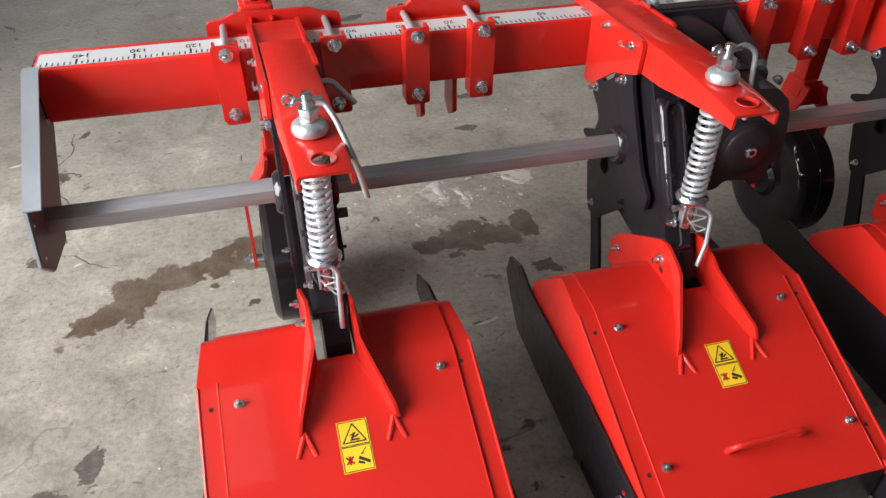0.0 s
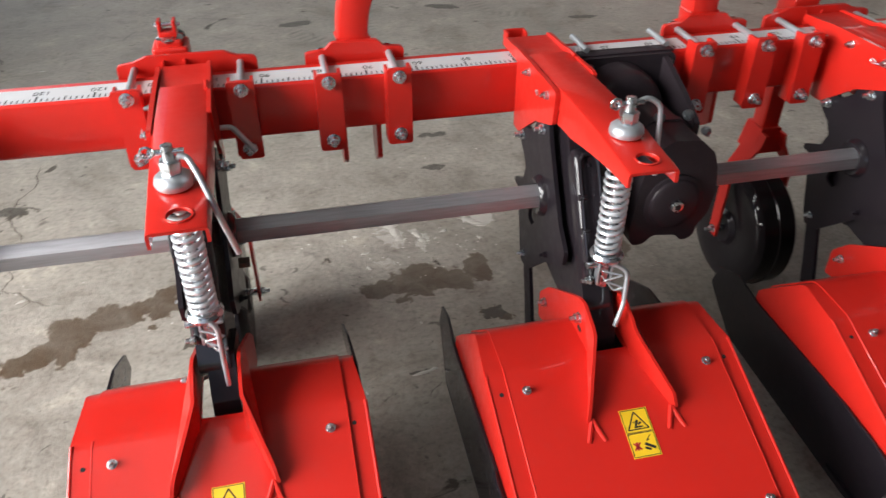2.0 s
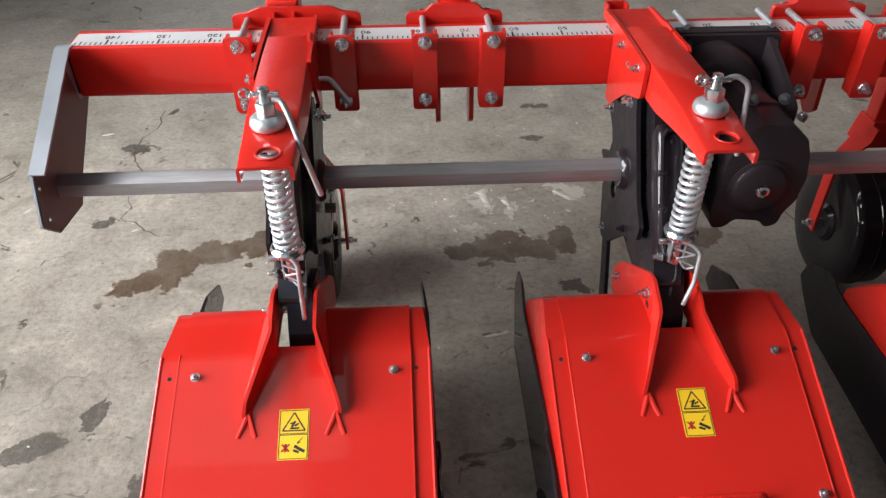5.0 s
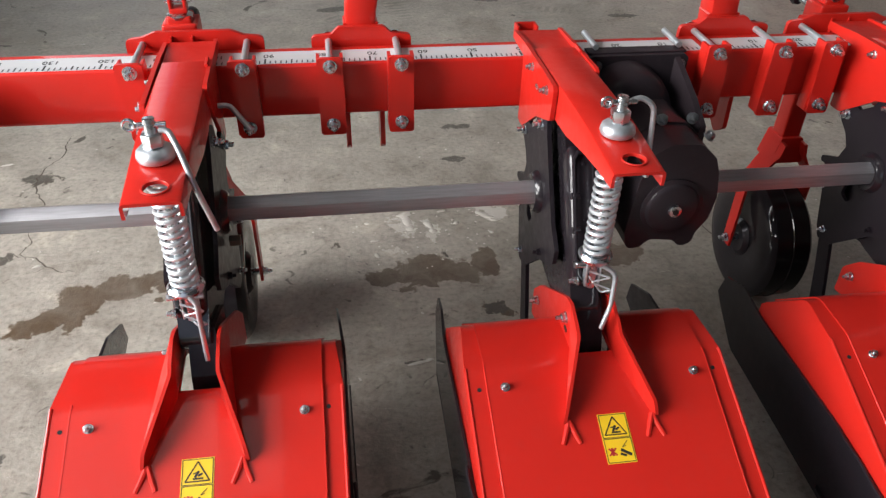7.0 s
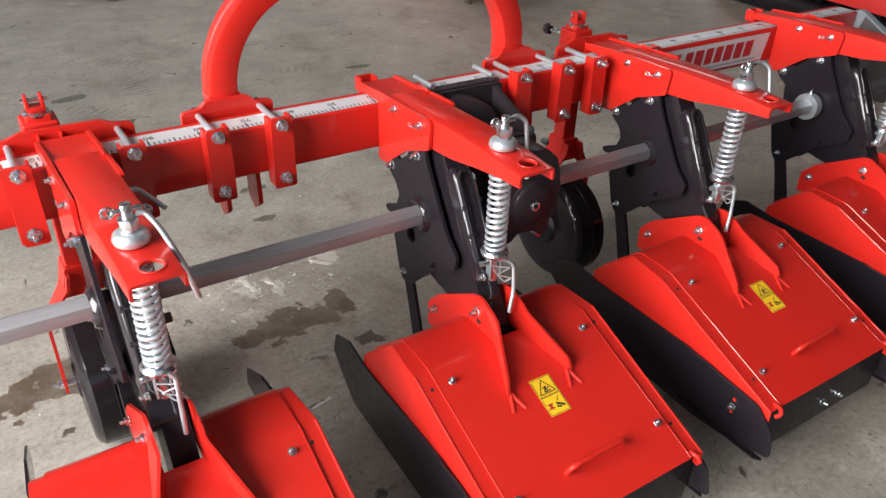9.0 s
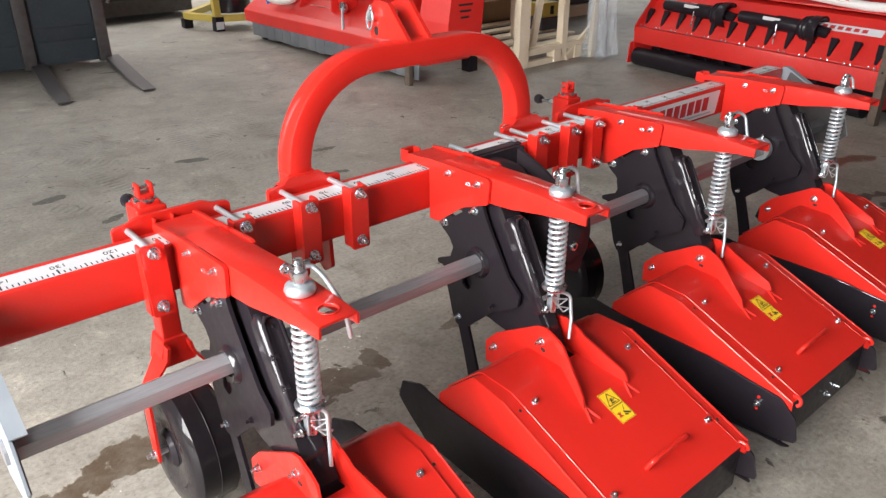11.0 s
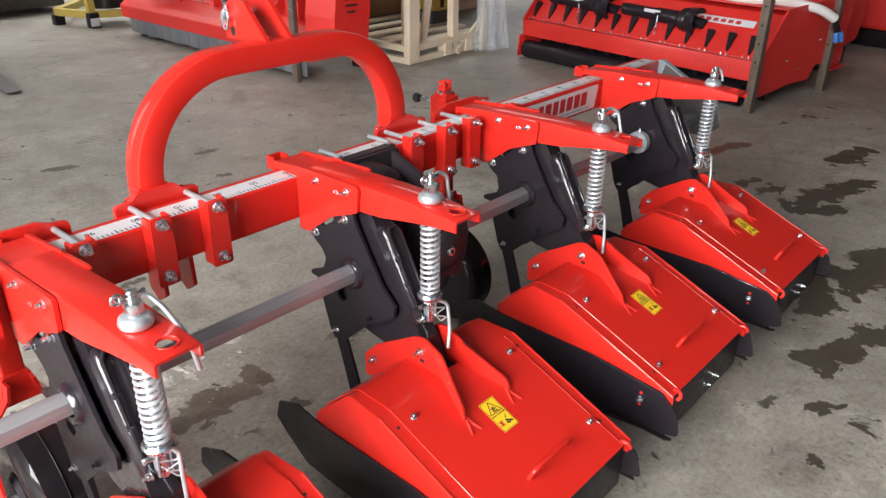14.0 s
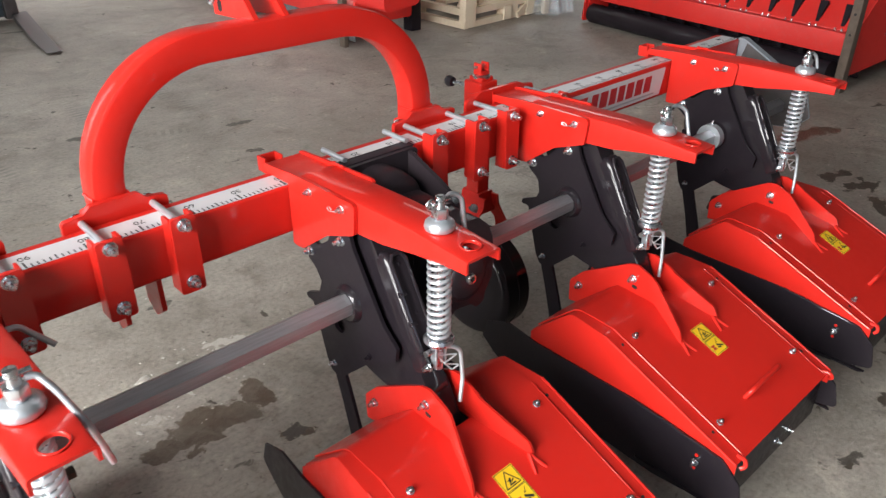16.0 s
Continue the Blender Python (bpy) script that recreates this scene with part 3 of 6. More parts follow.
def build_crumbs():
    """Dried plaster splashes and crumbs on the concrete: flat mounds with uneven rims."""
    rng = random.Random(41)
    bm = bmesh.new()

    def flake(x, y, rx, ry, turn, h):
        n = rng.randint(7, 11)
        rim, top = [], []
        c, s = math.cos(turn), math.sin(turn)
        for k in range(n):
            a = 2 * math.pi * k / n
            f = rng.uniform(0.6, 1.15)
            u, v = rx * f * math.cos(a), ry * f * math.sin(a)
            rim.append(bm.verts.new((x + c * u - s * v, y + s * u + c * v, 0.0002)))
            u, v = u * 0.62, v * 0.62
            top.append(bm.verts.new((x + c * u - s * v, y + s * u + c * v, h * rng.uniform(0.6, 1.1))))
        mid = bm.verts.new((x, y, h))
        for k in range(n):
            q = (k + 1) % n
            bm.faces.new((rim[k], rim[q], top[q], top[k]))
            bm.faces.new((top[k], top[q], mid))

    for x, y, rx, ry, deg in ((-0.582, 0.55, 0.030, 0.016, 20), (-0.575, 0.515, 0.015, 0.030, 8), (-0.568, 0.475, 0.018, 0.020, 0), (-0.510, 0.490, 0.014, 0.030, 15), (-0.500, 0.455, 0.014, 0.014, 0), (-0.335, 0.535, 0.030, 0.016, -30),
                              (-0.310, 0.510, 0.034, 0.009, -25), (-0.300, 0.495, 0.022, 0.008, -20), (-0.684, 0.420, 0.016, 0.007, 10), (-0.679, 0.345, 0.008, 0.016, 20), (-0.421, 0.490, 0.012, 0.009, 0), (-0.46, 0.56, 0.022, 0.006, 8),
                              (-0.700, 0.515, 0.010, 0.006, 0), (-0.611, -0.108, 0.034, 0.006, 12), (-0.580, -0.100, 0.014, 0.006, 20), (-1.70, 0.62, 0.016, 0.010, 30), (-1.64, 0.40, 0.020, 0.006, 20), (-1.90, 1.00, 0.022, 0.006, 15),
                              (-1.36, 0.62, 0.026, 0.006, 10), (-0.360, 0.60, 0.012, 0.006, 0), (-0.32, 0.43, 0.010, 0.007, 0)):
        flake(x, y, rx, ry, radians(deg), 0.0035)
    for k in range(230):
        x, y = rng.uniform(-2.2, 2.6), rng.uniform(-1.4, 3.6)
        flake(x, y, rng.uniform(0.002, 0.007), rng.uniform(0.002, 0.005), rng.uniform(0, 3), 0.0022)
    for k in range(60):
        x, y = rng.gauss(-0.5, 0.16), rng.gauss(0.44, 0.09)
        flake(x, y, rng.uniform(0.002, 0.006), rng.uniform(0.002, 0.004), rng.uniform(0, 3), 0.002)
    solid("plaster_crumbs", bm, PLASTER, "pale dried plaster splashes and crumbs on the floor", "plaster", kind="stuff", smooth=60)


build_crumbs()

# ---- the toolbar ----
BEAM_Y0, BEAM_Y1, BEAM_Z0, BEAM_Z1 = -0.052, 0.034, 0.658, 0.765
BEAM_X = 1.475
UNIT_X = (-1.027, -0.346, 0.356, 1.085)
SHAFT_Y, SHAFT_Z = -0.240, 0.569


def build_toolbar():
    bar = thing("toolbar", (0, 0, 0), "long red square-tube toolbar with printed centimetre scale", "implement frame")
    hollow = join(box(-BEAM_X, BEAM_X, BEAM_Y0, BEAM_Y1, BEAM_Z0, BEAM_Z1, 0.007, 3))
    part("tube", hollow, RED, bar)
    for x in (-BEAM_X, BEAM_X):
        s = -1 if x < 0 else 1
        part("tube_end", box(min(x, x + s * 0.004), max(x, x + s * 0.004), BEAM_Y0 + 0.006, BEAM_Y1 - 0.006, BEAM_Z0 + 0.006, BEAM_Z1 - 0.006, 0.001), BLACK_SATIN, bar)
    # scale strip, with ticks and figures that read from the tractor's side
    top = BEAM_Z1
    for x0, x1 in ((-1.468, -0.02), (0.02, 1.468)):
        strip = part("scale_strip", box(x0, x1, -0.047, 0.012, top + 0.0002, top + 0.0012, 0), LABEL_WHITE, bar, "white printed scale strip")
        bms = []
        for cm in range(int(abs(x0 if x0 < 0 else x1) * 100) + 1):
            x = (-1 if x0 < 0 else 1) * cm / 100
            if not x0 < x < x1:
                continue
            long, wide = (0.022, 0.0036) if cm % 10 == 0 else (0.017, 0.0028) if cm % 5 == 0 else (0.012, 0.0024)
            bms.append(box(x - wide / 2, x + wide / 2, -0.046, -0.046 + long, top + 0.0012, top + 0.0015, 0))
        part("tick_printing", join(*bms), INK, strip, smooth=0)
        for cm in range(10, 150, 10):
            x = (-1 if x0 < 0 else 1) * cm / 100
            lettering(str(cm), 0.021, pose(x + 0.006, -0.010, top + 0.0014, 0, 0, 180), INK, strip, "figures")
    # white name panel on the front between the outer units; the name itself as plain bars
    y = BEAM_Y0
    panel = part("name_panel", slab(rounded([(0.50, 0.668), (0.985, 0.668), (1.005, 0.752), (0.52, 0.752)], 0.006), "y", y - 0.0016, y - 0.0004, 0), LABEL_WHITE, bar, "white name panel with red marks")
    x = 0.62
    for w in (0.040, 0.046, 0.042, 0.042, 0.046, 0.046, 0.046):
        part("name_mark", slab([(x, 0.690), (x + w - 0.010, 0.690), (x + w - 0.004, 0.738), (x + 0.006, 0.738)], "y", y - 0.0024, y - 0.0017, 0), INK_RED, panel, "dark red mark")
        x += w + 0.001
    part("name_underline", box(0.60, 0.95, y - 0.0024, y - 0.0017, 0.676, 0.681, 0), INK_GREY, panel)
    part("name_emblem", slab([(0.53, 0.690), (0.585, 0.690), (0.605, 0.738), (0.55, 0.738)], "y", y - 0.0024, y - 0.0017, 0), INK_RED, panel)
    # end brackets that carry the shaft's ends: outer web with a flange folded inwards along its front edges
    for x in (-1.0, 1.0):
        web = rounded([(-0.040, 0.762), (-0.078, 0.768), (-0.322, 0.640), (-0.352, 0.549), (-0.300, 0.500), (-0.186, 0.486), (-0.160, 0.520), (-0.004, 0.640), (-0.040, 0.662)], 0.004)
        holes = lambda: [rod((x * 1.45, yy, zz), (x * 1.51, yy, zz), 0.0045, 14) for yy, zz in ((-0.318, 0.612), (-0.322, 0.548))]
        br = part("end_bracket", cut_out(slab(web, "x", x * 1.4815 - 0.0025, x * 1.4815 + 0.0025, 0.001), *holes()), PLATE_GREY, bar, "galvanised folded steel end bracket")
        xo, xi = x * 1.484, x * 1.456
        edge = [(-0.056, 0.767), (-0.078, 0.7685), (-0.322, 0.6405), (-0.325, 0.645), (-0.079, 0.774), (-0.056, 0.772)]
        part("flange", slab(edge, "x", min(xo, xi), max(xo, xi), 0.0012), PLATE_GREY, br, "pale galvanised flange")
        # thin dark sheet paints shade onto the galvanised web's inner side
        part("shaded_web_face", cut_out(slab(rounded([(-0.084, 0.758), (-0.320, 0.636), (-0.350, 0.549), (-0.300, 0.503), (-0.188, 0.489), (-0.163, 0.522), (-0.012, 0.642), (-0.055, 0.656)], 0.004), "x", x * 1.4775 - 0.0012, x * 1.4775 + 0.0012, 0), *holes()), PLATE_SHADE, br, "inner face of the galvanised web, darkened as shade")
    return bar


build_toolbar()


def build_shaft():
    sh = thing("drive_shaft", (0, 0, 0), "long bare hexagonal steel drive shaft", "drive shaft")
    bm = rod((-1.49, SHAFT_Y, SHAFT_Z), (1.47, SHAFT_Y, SHAFT_Z), 0.0255, 6, 0.001)
    part("hexagonal_bar", bm, SHAFT, sh, smooth=20)
    for x in (UNIT_X[3] - 0.075,):
        part("collar", lathe([(-0.012, 0.018), (-0.012, 0.040), (0.012, 0.040), (0.012, 0.018)], (x, SHAFT_Y, SHAFT_Z), "x", 28), ZINC_DULL, sh, "zinc shaft collar")
        bolt(sh, (x, SHAFT_Y, SHAFT_Z + 0.040), (0, 0, 1), 0.007)
    return sh


build_shaft()


def build_clamp(x, label, wide=0.050, low=0.632):
    """Front channel clamp bolted round the toolbar: channel, two long bolts, back strap."""
    c = thing("beam_clamp", (x, 0, 0), label, "clamp", "clamps on the toolbar")
    h = wide / 2
    y0 = BEAM_Y0 - 0.002
    web = slab(rounded([(-h, low), (h, low), (h * 0.94, 0.790), (-h * 0.94, 0.790)], 0.008), "y", y0 - 0.035, y0 - 0.028, 0.002)
    part("web", web, RED, c)
    for s in (-1, 1):
        part("flange", slab(rounded([(y0 - 0.029, low + 0.006), (y0, low + 0.006), (y0, 0.788), (y0 - 0.029, 0.788)], 0.004), "x", s * h - (0.006 if s > 0 else 0), s * h + (0.006 if s < 0 else 0), 0.0015), RED, c)
    for z in (0.774, 0.655):
        bolt(c, (0, y0 - 0.035, z), (0, -1, 0), 0.0125)
        part("long_bolt", rod((0, y0 - 0.03, z), (0, BEAM_Y1 + 0.030, z), 0.0068, 14), ZINC_DULL, c)
        bolt(c, (0, BEAM_Y1 + 0.022, z), (0, 1, 0), 0.0125, "bolt_head", stub=0.3)
    return c


for cx in (-0.778, -0.644, -0.006, 0.134):
    build_clamp(cx, "red channel clamp with zinc bolts holding the hitch arch", low=0.632)


def build_arch():
    ar = thing("hitch_arch", (0, 0, 0), "tall red bent square-tube hitch arch bolted to the toolbar", "hitch")
    xl, xr, zt, r = -0.712, 0.062, 1.040, 0.235
    y = 0.082
    pts = [(xl, y, 0.70), (xl, y, zt - r)]
    for k in range(1, 15):
        a = math.pi / 2 * k / 15
        pts.append((xl + r - r * math.cos(a), y, zt - r + r * math.sin(a)))
    pts += [(xl + r, y, zt), (xr - r, y, zt)]
    for k in range(1, 15):
        a = math.pi / 2 * k / 15
        pts.append((xr - r + r * math.sin(a), y, zt - r + r * math.cos(a)))
    pts += [(xr, y, zt - r), (xr, y, 0.70)]
    q, c = 0.0310, 0.007
    sec = [(-q + c, -q), (q - c, -q), (q - 0.3 * c, -q + 0.3 * c), (q, -q + c), (q, q - c), (q - 0.3 * c, q - 0.3 * c), (q - c, q), (-q + c, q), (-q + 0.3 * c, q - 0.3 * c), (-q, q - c), (-q, -q + c), (-q + 0.3 * c, -q + 0.3 * c)]
    part("bent_tube", sweep(pts, 0, section=sec), RED, ar, smooth=35)
    for x in (xl, xr):
        part("foot_plate", slab(rounded([(x - 0.100, 0.640), (x + 0.100, 0.640), (x + 0.100, 0.784), (x + 0.06, 0.788), (x + 0.045, 0.802), (x - 0.045, 0.802), (x - 0.06, 0.788), (x - 0.100, 0.784)], 0.010), "y", 0.038, 0.050, 0.002), RED, ar)
        for s in (-1, 1):
            part("gusset", slab(rounded([(0.050, 0.70), (0.106, 0.70), (0.106, 0.77), (0.050, 0.80)], 0.005), "x", x + s * 0.042 - 0.004, x + s * 0.042 + 0.004, 0.0015), RED, ar)
            # lower hitch ears under the beam
            ear = slab(rounded([(0.064, 0.70), (0.064, 0.56), (0.03, 0.535), (-0.005, 0.56), (0.0, 0.645), (0.02, 0.652)], 0.014), "x", x + s * 0.036 - 0.005, x + s * 0.036 + 0.005, 0.002)
            part("hitch_ear", ear, RED, ar)
    for x in (-0.362, -0.292):
        lug = part("top_lug", slab(rounded([(0.062, 1.068), (0.145, 1.155), (0.190, 1.160), (0.228, 1.140), (0.225, 1.060)], [0.004, 0.012, 0.012, 0.02, 0.004]), "x", x - 0.006, x + 0.006, 0.002), RED, ar)
        s = -1 if x < -0.33 else 1
        part("slot", slab(rounded([(0.190, 1.068), (0.206, 1.068), (0.206, 1.092), (0.190, 1.092)], 0.007), "x", x + s * 0.0056, x + s * 0.0068, 0), HOLE, lug)
    pin = part("top_link_pin", rod((-0.385, 0.205, 1.118), (-0.27, 0.205, 1.118), 0.0125, 18, 0.002), ZINC, ar, "zinc top link pin")
    part("linch_pin", sweep(smooth_path([(-0.379, 0.205, 1.145), (-0.383, 0.190, 1.118), (-0.383, 0.200, 1.085), (-0.383, 0.214, 1.085), (-0.383, 0.221, 1.118), (-0.379, 0.205, 1.145)], 0.012), 0.003, 8), ZINC, pin)
    for x in (xl, xr):
        for s in (-1, 1):
            part("weld", sweep([(x + s * 0.032, 0.052 + 0.01 * k, 0.803 - 0.0005 * k) for k in range(6)], 0.003, 6), RED, ar)
    return ar


build_arch()

# ---- the cultivating units ----


def spring_bm(x, y, z0, z1, r, wire, turns, steps=18):
    pts = []
    total = int(turns * steps)
    for k in range(total + 1):
        t = k / total
        # closed turns at both ends
        u = (t * turns)
        z = z0 + (z1 - z0) * (0.04 * min(u, 1) + 0.92 * max(0, min((u - 1) / (turns - 2), 1)) + 0.04 * max(0, u - turns + 1))
        a = 2 * math.pi * u
        pts.append((x + r * math.cos(a), y + r * math.sin(a), z))
    return sweep(pts, wire, 8)


HOOD_W = 0.238
PROFILE = [(-0.298, 0.283), (-0.412, 0.386), (-0.515, 0.381), (-0.872, 0.236)]


def hood_z(y):
    for (ya, za), (yb, zb) in zip(PROFILE, PROFILE[1:]):
        if yb <= y <= ya:
            return za + (zb - za) * (y - ya) / (yb - ya)
    return PROFILE[-1][1]


def sheet(x0, x1, profile, t, lift=0.0, bevel=0.001):
    """A bent sheet across x, following a (y, z) line, of thickness t."""
    line = [Vector(p) for p in profile]
    norms = []
    for i in range(len(line)):
        d = (line[min(i + 1, len(line) - 1)] - line[max(i - 1, 0)]).normalized()
        norms.append(Vector((-d.y, d.x)) if d.x > 0 else Vector((d.y, -d.x)))
    up = [p + n * (lift + t) for p, n in zip(line, norms)]
    dn = [p + n * lift for p, n in zip(line, norms)]
    return slab([tuple(p) for p in up] + [tuple(p) for p in reversed(dn)], "x", x0, x1, bevel, 2)


def eased(profile, r, steps=4):
    """The profile with its bends rounded."""
    out = [profile[0]]
    for i in range(1, len(profile) - 1):
        p, a, b = Vector(profile[i]), Vector(profile[i - 1]), Vector(profile[i + 1])
        s, e = p + (a - p).normalized() * r, p + (b - p).normalized() * r
        out += [tuple((1 - t) ** 2 * s + 2 * t * (1 - t) * p + t * t * e) for t in (k / steps for k in range(steps + 1))]
    return out + [profile[-1]]


def build_unit(x0, label):
    u = thing("cultivator_unit", (x0, 0, 0), label, "cultivator unit", "units on the toolbar")
    # arm: bracket plates round the beam and a pressed channel reaching forward
    arm = part("arm", slab([(0, 0), (0.001, 0), (0.001, 0.001)], "z", 0.72, 0.721, 0), RED, u, "red pressed-steel arm")
    arm.data = mesh_of(cut_out(arm_bm(), rod((0.003, -0.523, 0.78), (0.003, -0.523, 0.83), 0.0165, 28)), RED, "arm")
    left = rounded([(0.036, 0.788), (-0.010, 0.791), (-0.060, 0.796), (-0.125, 0.798), (-0.276, 0.800), (-0.270, 0.734), (-0.180, 0.700), (-0.090, 0.634), (-0.065, 0.632), (-0.054, 0.634), (-0.054, 0.770), (0.04, 0.770)], [0.006, 0.01, 0.01, 0.01, 0.012, 0.01, 0.01, 0.02, 0.006, 0.002, 0.002, 0.006])
    part("bracket_plate", slab(left, "x", -0.053, -0.045, 0.002), RED, arm)
    right = rounded([(0.045, 0.788), (0.030, 0.790), (-0.080, 0.797), (-0.205, 0.803), (-0.215, 0.799), (-0.200, 0.760), (-0.090, 0.634), (-0.056, 0.634), (-0.056, 0.770), (0.045, 0.770)], 0.006)
    part("bracket_plate", slab(right, "x", 0.041, 0.048, 0.002), RED, arm)
    part("saddle", slab(rounded([(0.038, 0.700), (0.047, 0.700), (0.048, 0.774), (0.040, 0.785), (-0.105, 0.788), (-0.105, 0.779), (0.032, 0.777), (0.040, 0.768)], 0.006), "x", -0.043, 0.040, 0.002), RED, arm)
    part("rear_lug", join(box(-0.044, -0.039, 0.046, 0.076, 0.756, 0.790, 0.0015), box(-0.004, 0.001, 0.046, 0.076, 0.756, 0.790, 0.0015), box(-0.044, 0.001, 0.072, 0.078, 0.756, 0.790, 0.0015)), RED, arm)
    part("weld_bead", sweep([(0.040, -0.085 - 0.004 * k, 0.800 + 0.001 * math.sin(k * 2.1)) for k in range(10)], 0.0035, 6), RED, arm)
    for yy, zz in ((-0.130, 0.778), (-0.236, 0.778)):
        bolt(arm, (-0.053, yy, zz), (-1, 0, 0), 0.0085, stub=0.7)
    part("cotter_pin", sweep(smooth_path([(-0.066, -0.222, 0.776), (-0.066, -0.214, 0.781), (-0.066, -0.206, 0.776), (-0.066, -0.214, 0.771), (-0.066, -0.240, 0.778)], 0.005), 0.0012, 6), ZINC, arm)
    part("bore_rim", lathe([(0.0, 0.0165), (0.0012, 0.0172), (0.0012, 0.0195), (0, 0.020)], (0.003, -0.523, 0.7970), "z", 24, False), RED, arm)
    # spring leg
    sp = part("coil_spring", spring_bm(0, -0.450, 0.578, 0.777, 0.0196, 0.0037, 15.5), SPRING, u, "bright zinc coil spring")
    part("spring_rod", rod((0, -0.450, 0.500), (0, -0.450, 0.864), 0.0085, 14, 0.001), ZINC, sp)
    part("spring_seat", lathe([(0.0, 0.020), (0.0, 0.028), (0.006, 0.030), (0.012, 0.026), (0.014, 0.012)], (0, -0.450, 0.564), "z", 26), ZINC, sp)
    part("cup_washer", lathe([(0.0, 0.016), (0.0, 0.026), (0.005, 0.0278), (0.013, 0.0260), (0.019, 0.019), (0.0205, 0.008)], (0, -0.450, 0.8025), "z", 32), ZINC_DULL, sp, "zinc cup washer")
    part("adjusting_nut", rod((0, -0.450, 0.8228), (0, -0.450, 0.842), 0.0158, 6, 0.0015), ZINC, sp)
    part("roll_pin", rod((-0.026, -0.450, 0.854), (0.022, -0.450, 0.854), 0.0042, 10), ZINC, sp)
    ring = [(-0.026 + 0.008 * math.cos(a), -0.455, 0.857 + 0.008 * math.sin(a)) for a in (2 * math.pi * k / 16 for k in range(16))]
    part("clip_ring", sweep(ring, 0.0024, 8, True), ZINC, sp)
    # lower clevis and its long wire clip
    clevis = part("clevis", join(box(-0.014, -0.010, -0.458, -0.442, 0.505, 0.560, 0.0015), box(0.010, 0.014, -0.458, -0.442, 0.505, 0.560, 0.0015), box(-0.015, 0.015, -0.462, -0.438, 0.556, 0.564, 0.002)), ZINC_DULL, u, "zinc clevis")
    part("clevis_pin", rod((-0.034, -0.450, 0.548), (0.024, -0.450, 0.548), 0.006, 12), ZINC, clevis)
    bolt(clevis, (-0.024, -0.450, 0.514), (-1, 0, 0), 0.0085)
    zig = smooth_path([(-0.012, -0.466, 0.545), (0.026, -0.474, 0.534), (-0.008, -0.472, 0.526), (0.028, -0.478, 0.510), (0.012, -0.474, 0.503), (-0.012, -0.468, 0.536)], 0.005)
    part("clip_spring", sweep(zig, 0.0017, 8), SPRING, clevis)
    # chain case: inclined black housing with a rounded rib
    case_line = [(-0.185, 0.735), (-0.285, 0.742), (-0.335, 0.665), (-0.458, 0.447), (-0.440, 0.420), (-0.360, 0.400), (-0.330, 0.400), (-0.290, 0.405), (-0.150, 0.435), (-0.118, 0.585)]
    leg_line = [(-0.440, 0.470), (-0.480, 0.395), (-0.505, 0.300), (-0.480, 0.240), (-0.425, 0.245), (-0.395, 0.320), (-0.330, 0.430)]
    part("lower_leg", slab(rounded(leg_line, [0.01, 0.02, 0.03, 0.03, 0.03, 0.02, 0.01]), "x", -0.017, 0.029, 0.004, 3), BLACK_SATIN, u, "satin black lower leg")
    case = part("chain_case", slab(rounded(case_line, [0.03, 0.03, 0.04, 0.03, 0.04, 0.04, 0.03, 0.03, 0.04, 0.04]), "x", -0.030, 0.022, 0.006, 3), BLACK, u, "gloss black inclined chain case")
    down = Vector((0, -0.49, -0.872))
    out = Vector((0, -0.872, 0.49))
    top = Vector((-0.006, -0.308, 0.690)) + out * 0.010
    ridge = [(-0.028, -0.010), (-0.0275, 0.008), (-0.025, 0.017), (-0.020, 0.0225), (-0.012, 0.0245), (-0.006, 0.0215), (0.006, 0.0215), (0.012, 0.0245), (0.020, 0.0225), (0.025, 0.016), (0.0275, -0.010)]
    bm = bmesh.new()
    rings = []
    for k, (along, f) in enumerate(((-0.012, 0.15), (-0.008, 0.55), (0.004, 0.85), (0.022, 1.0), (0.14, 1.0), (0.225, 1.0), (0.236, 0.5))):
        rings.append([bm.verts.new(top + down * along + out * (h * (f if h > 0 else 1)) + Vector((w * (0.55 + 0.45 * f), 0, 0))) for w, h in ridge])
    for a_, b_ in zip(rings, rings[1:]):
        for k in range(len(ridge) - 1):
            bm.faces.new((a_[k], a_[k + 1], b_[k + 1], b_[k]))
    bm.faces.new(rings[0])
    bm.faces.new(rings[-1][::-1])
    part("ridge", bm, BLACK, case, smooth=60)
    # pressed bead round the ridge's crown
    loop = [(-0.017, 0.012), (-0.010, 0.000), (0.010, 0.000), (0.017, 0.012), (0.018, 0.120), (0.017, 0.214), (0.010, 0.224), (-0.010, 0.224), (-0.017, 0.214), (-0.018, 0.120)]
    bead = [tuple(top + Vector((w, 0, 0)) + down * d + out * 0.0225) for w, d in loop]
    part("bead", sweep(bead, 0.0042, 8, True), BLACK, case)
    for d in (0.075, 0.135, 0.195):
        p = top + Vector((0.010, 0, 0)) + down * d + out * 0.021
        part("lug", rod(p - Vector((0.034, 0, 0)), p - Vector((0.018, 0, 0)), 0.0060, 10, 0.001), BLACK, case)
    for k in range(3):
        t = 0.15 + 0.35 * k
        yy, zz = -0.300 - 0.135 * t, 0.712 - 0.245 * t
        bolt(case, (-0.006, yy - 0.020, zz + 0.010), (0, -0.87, 0.5), 0.006, "case_bolt", BLACK_SATIN, 0.5)
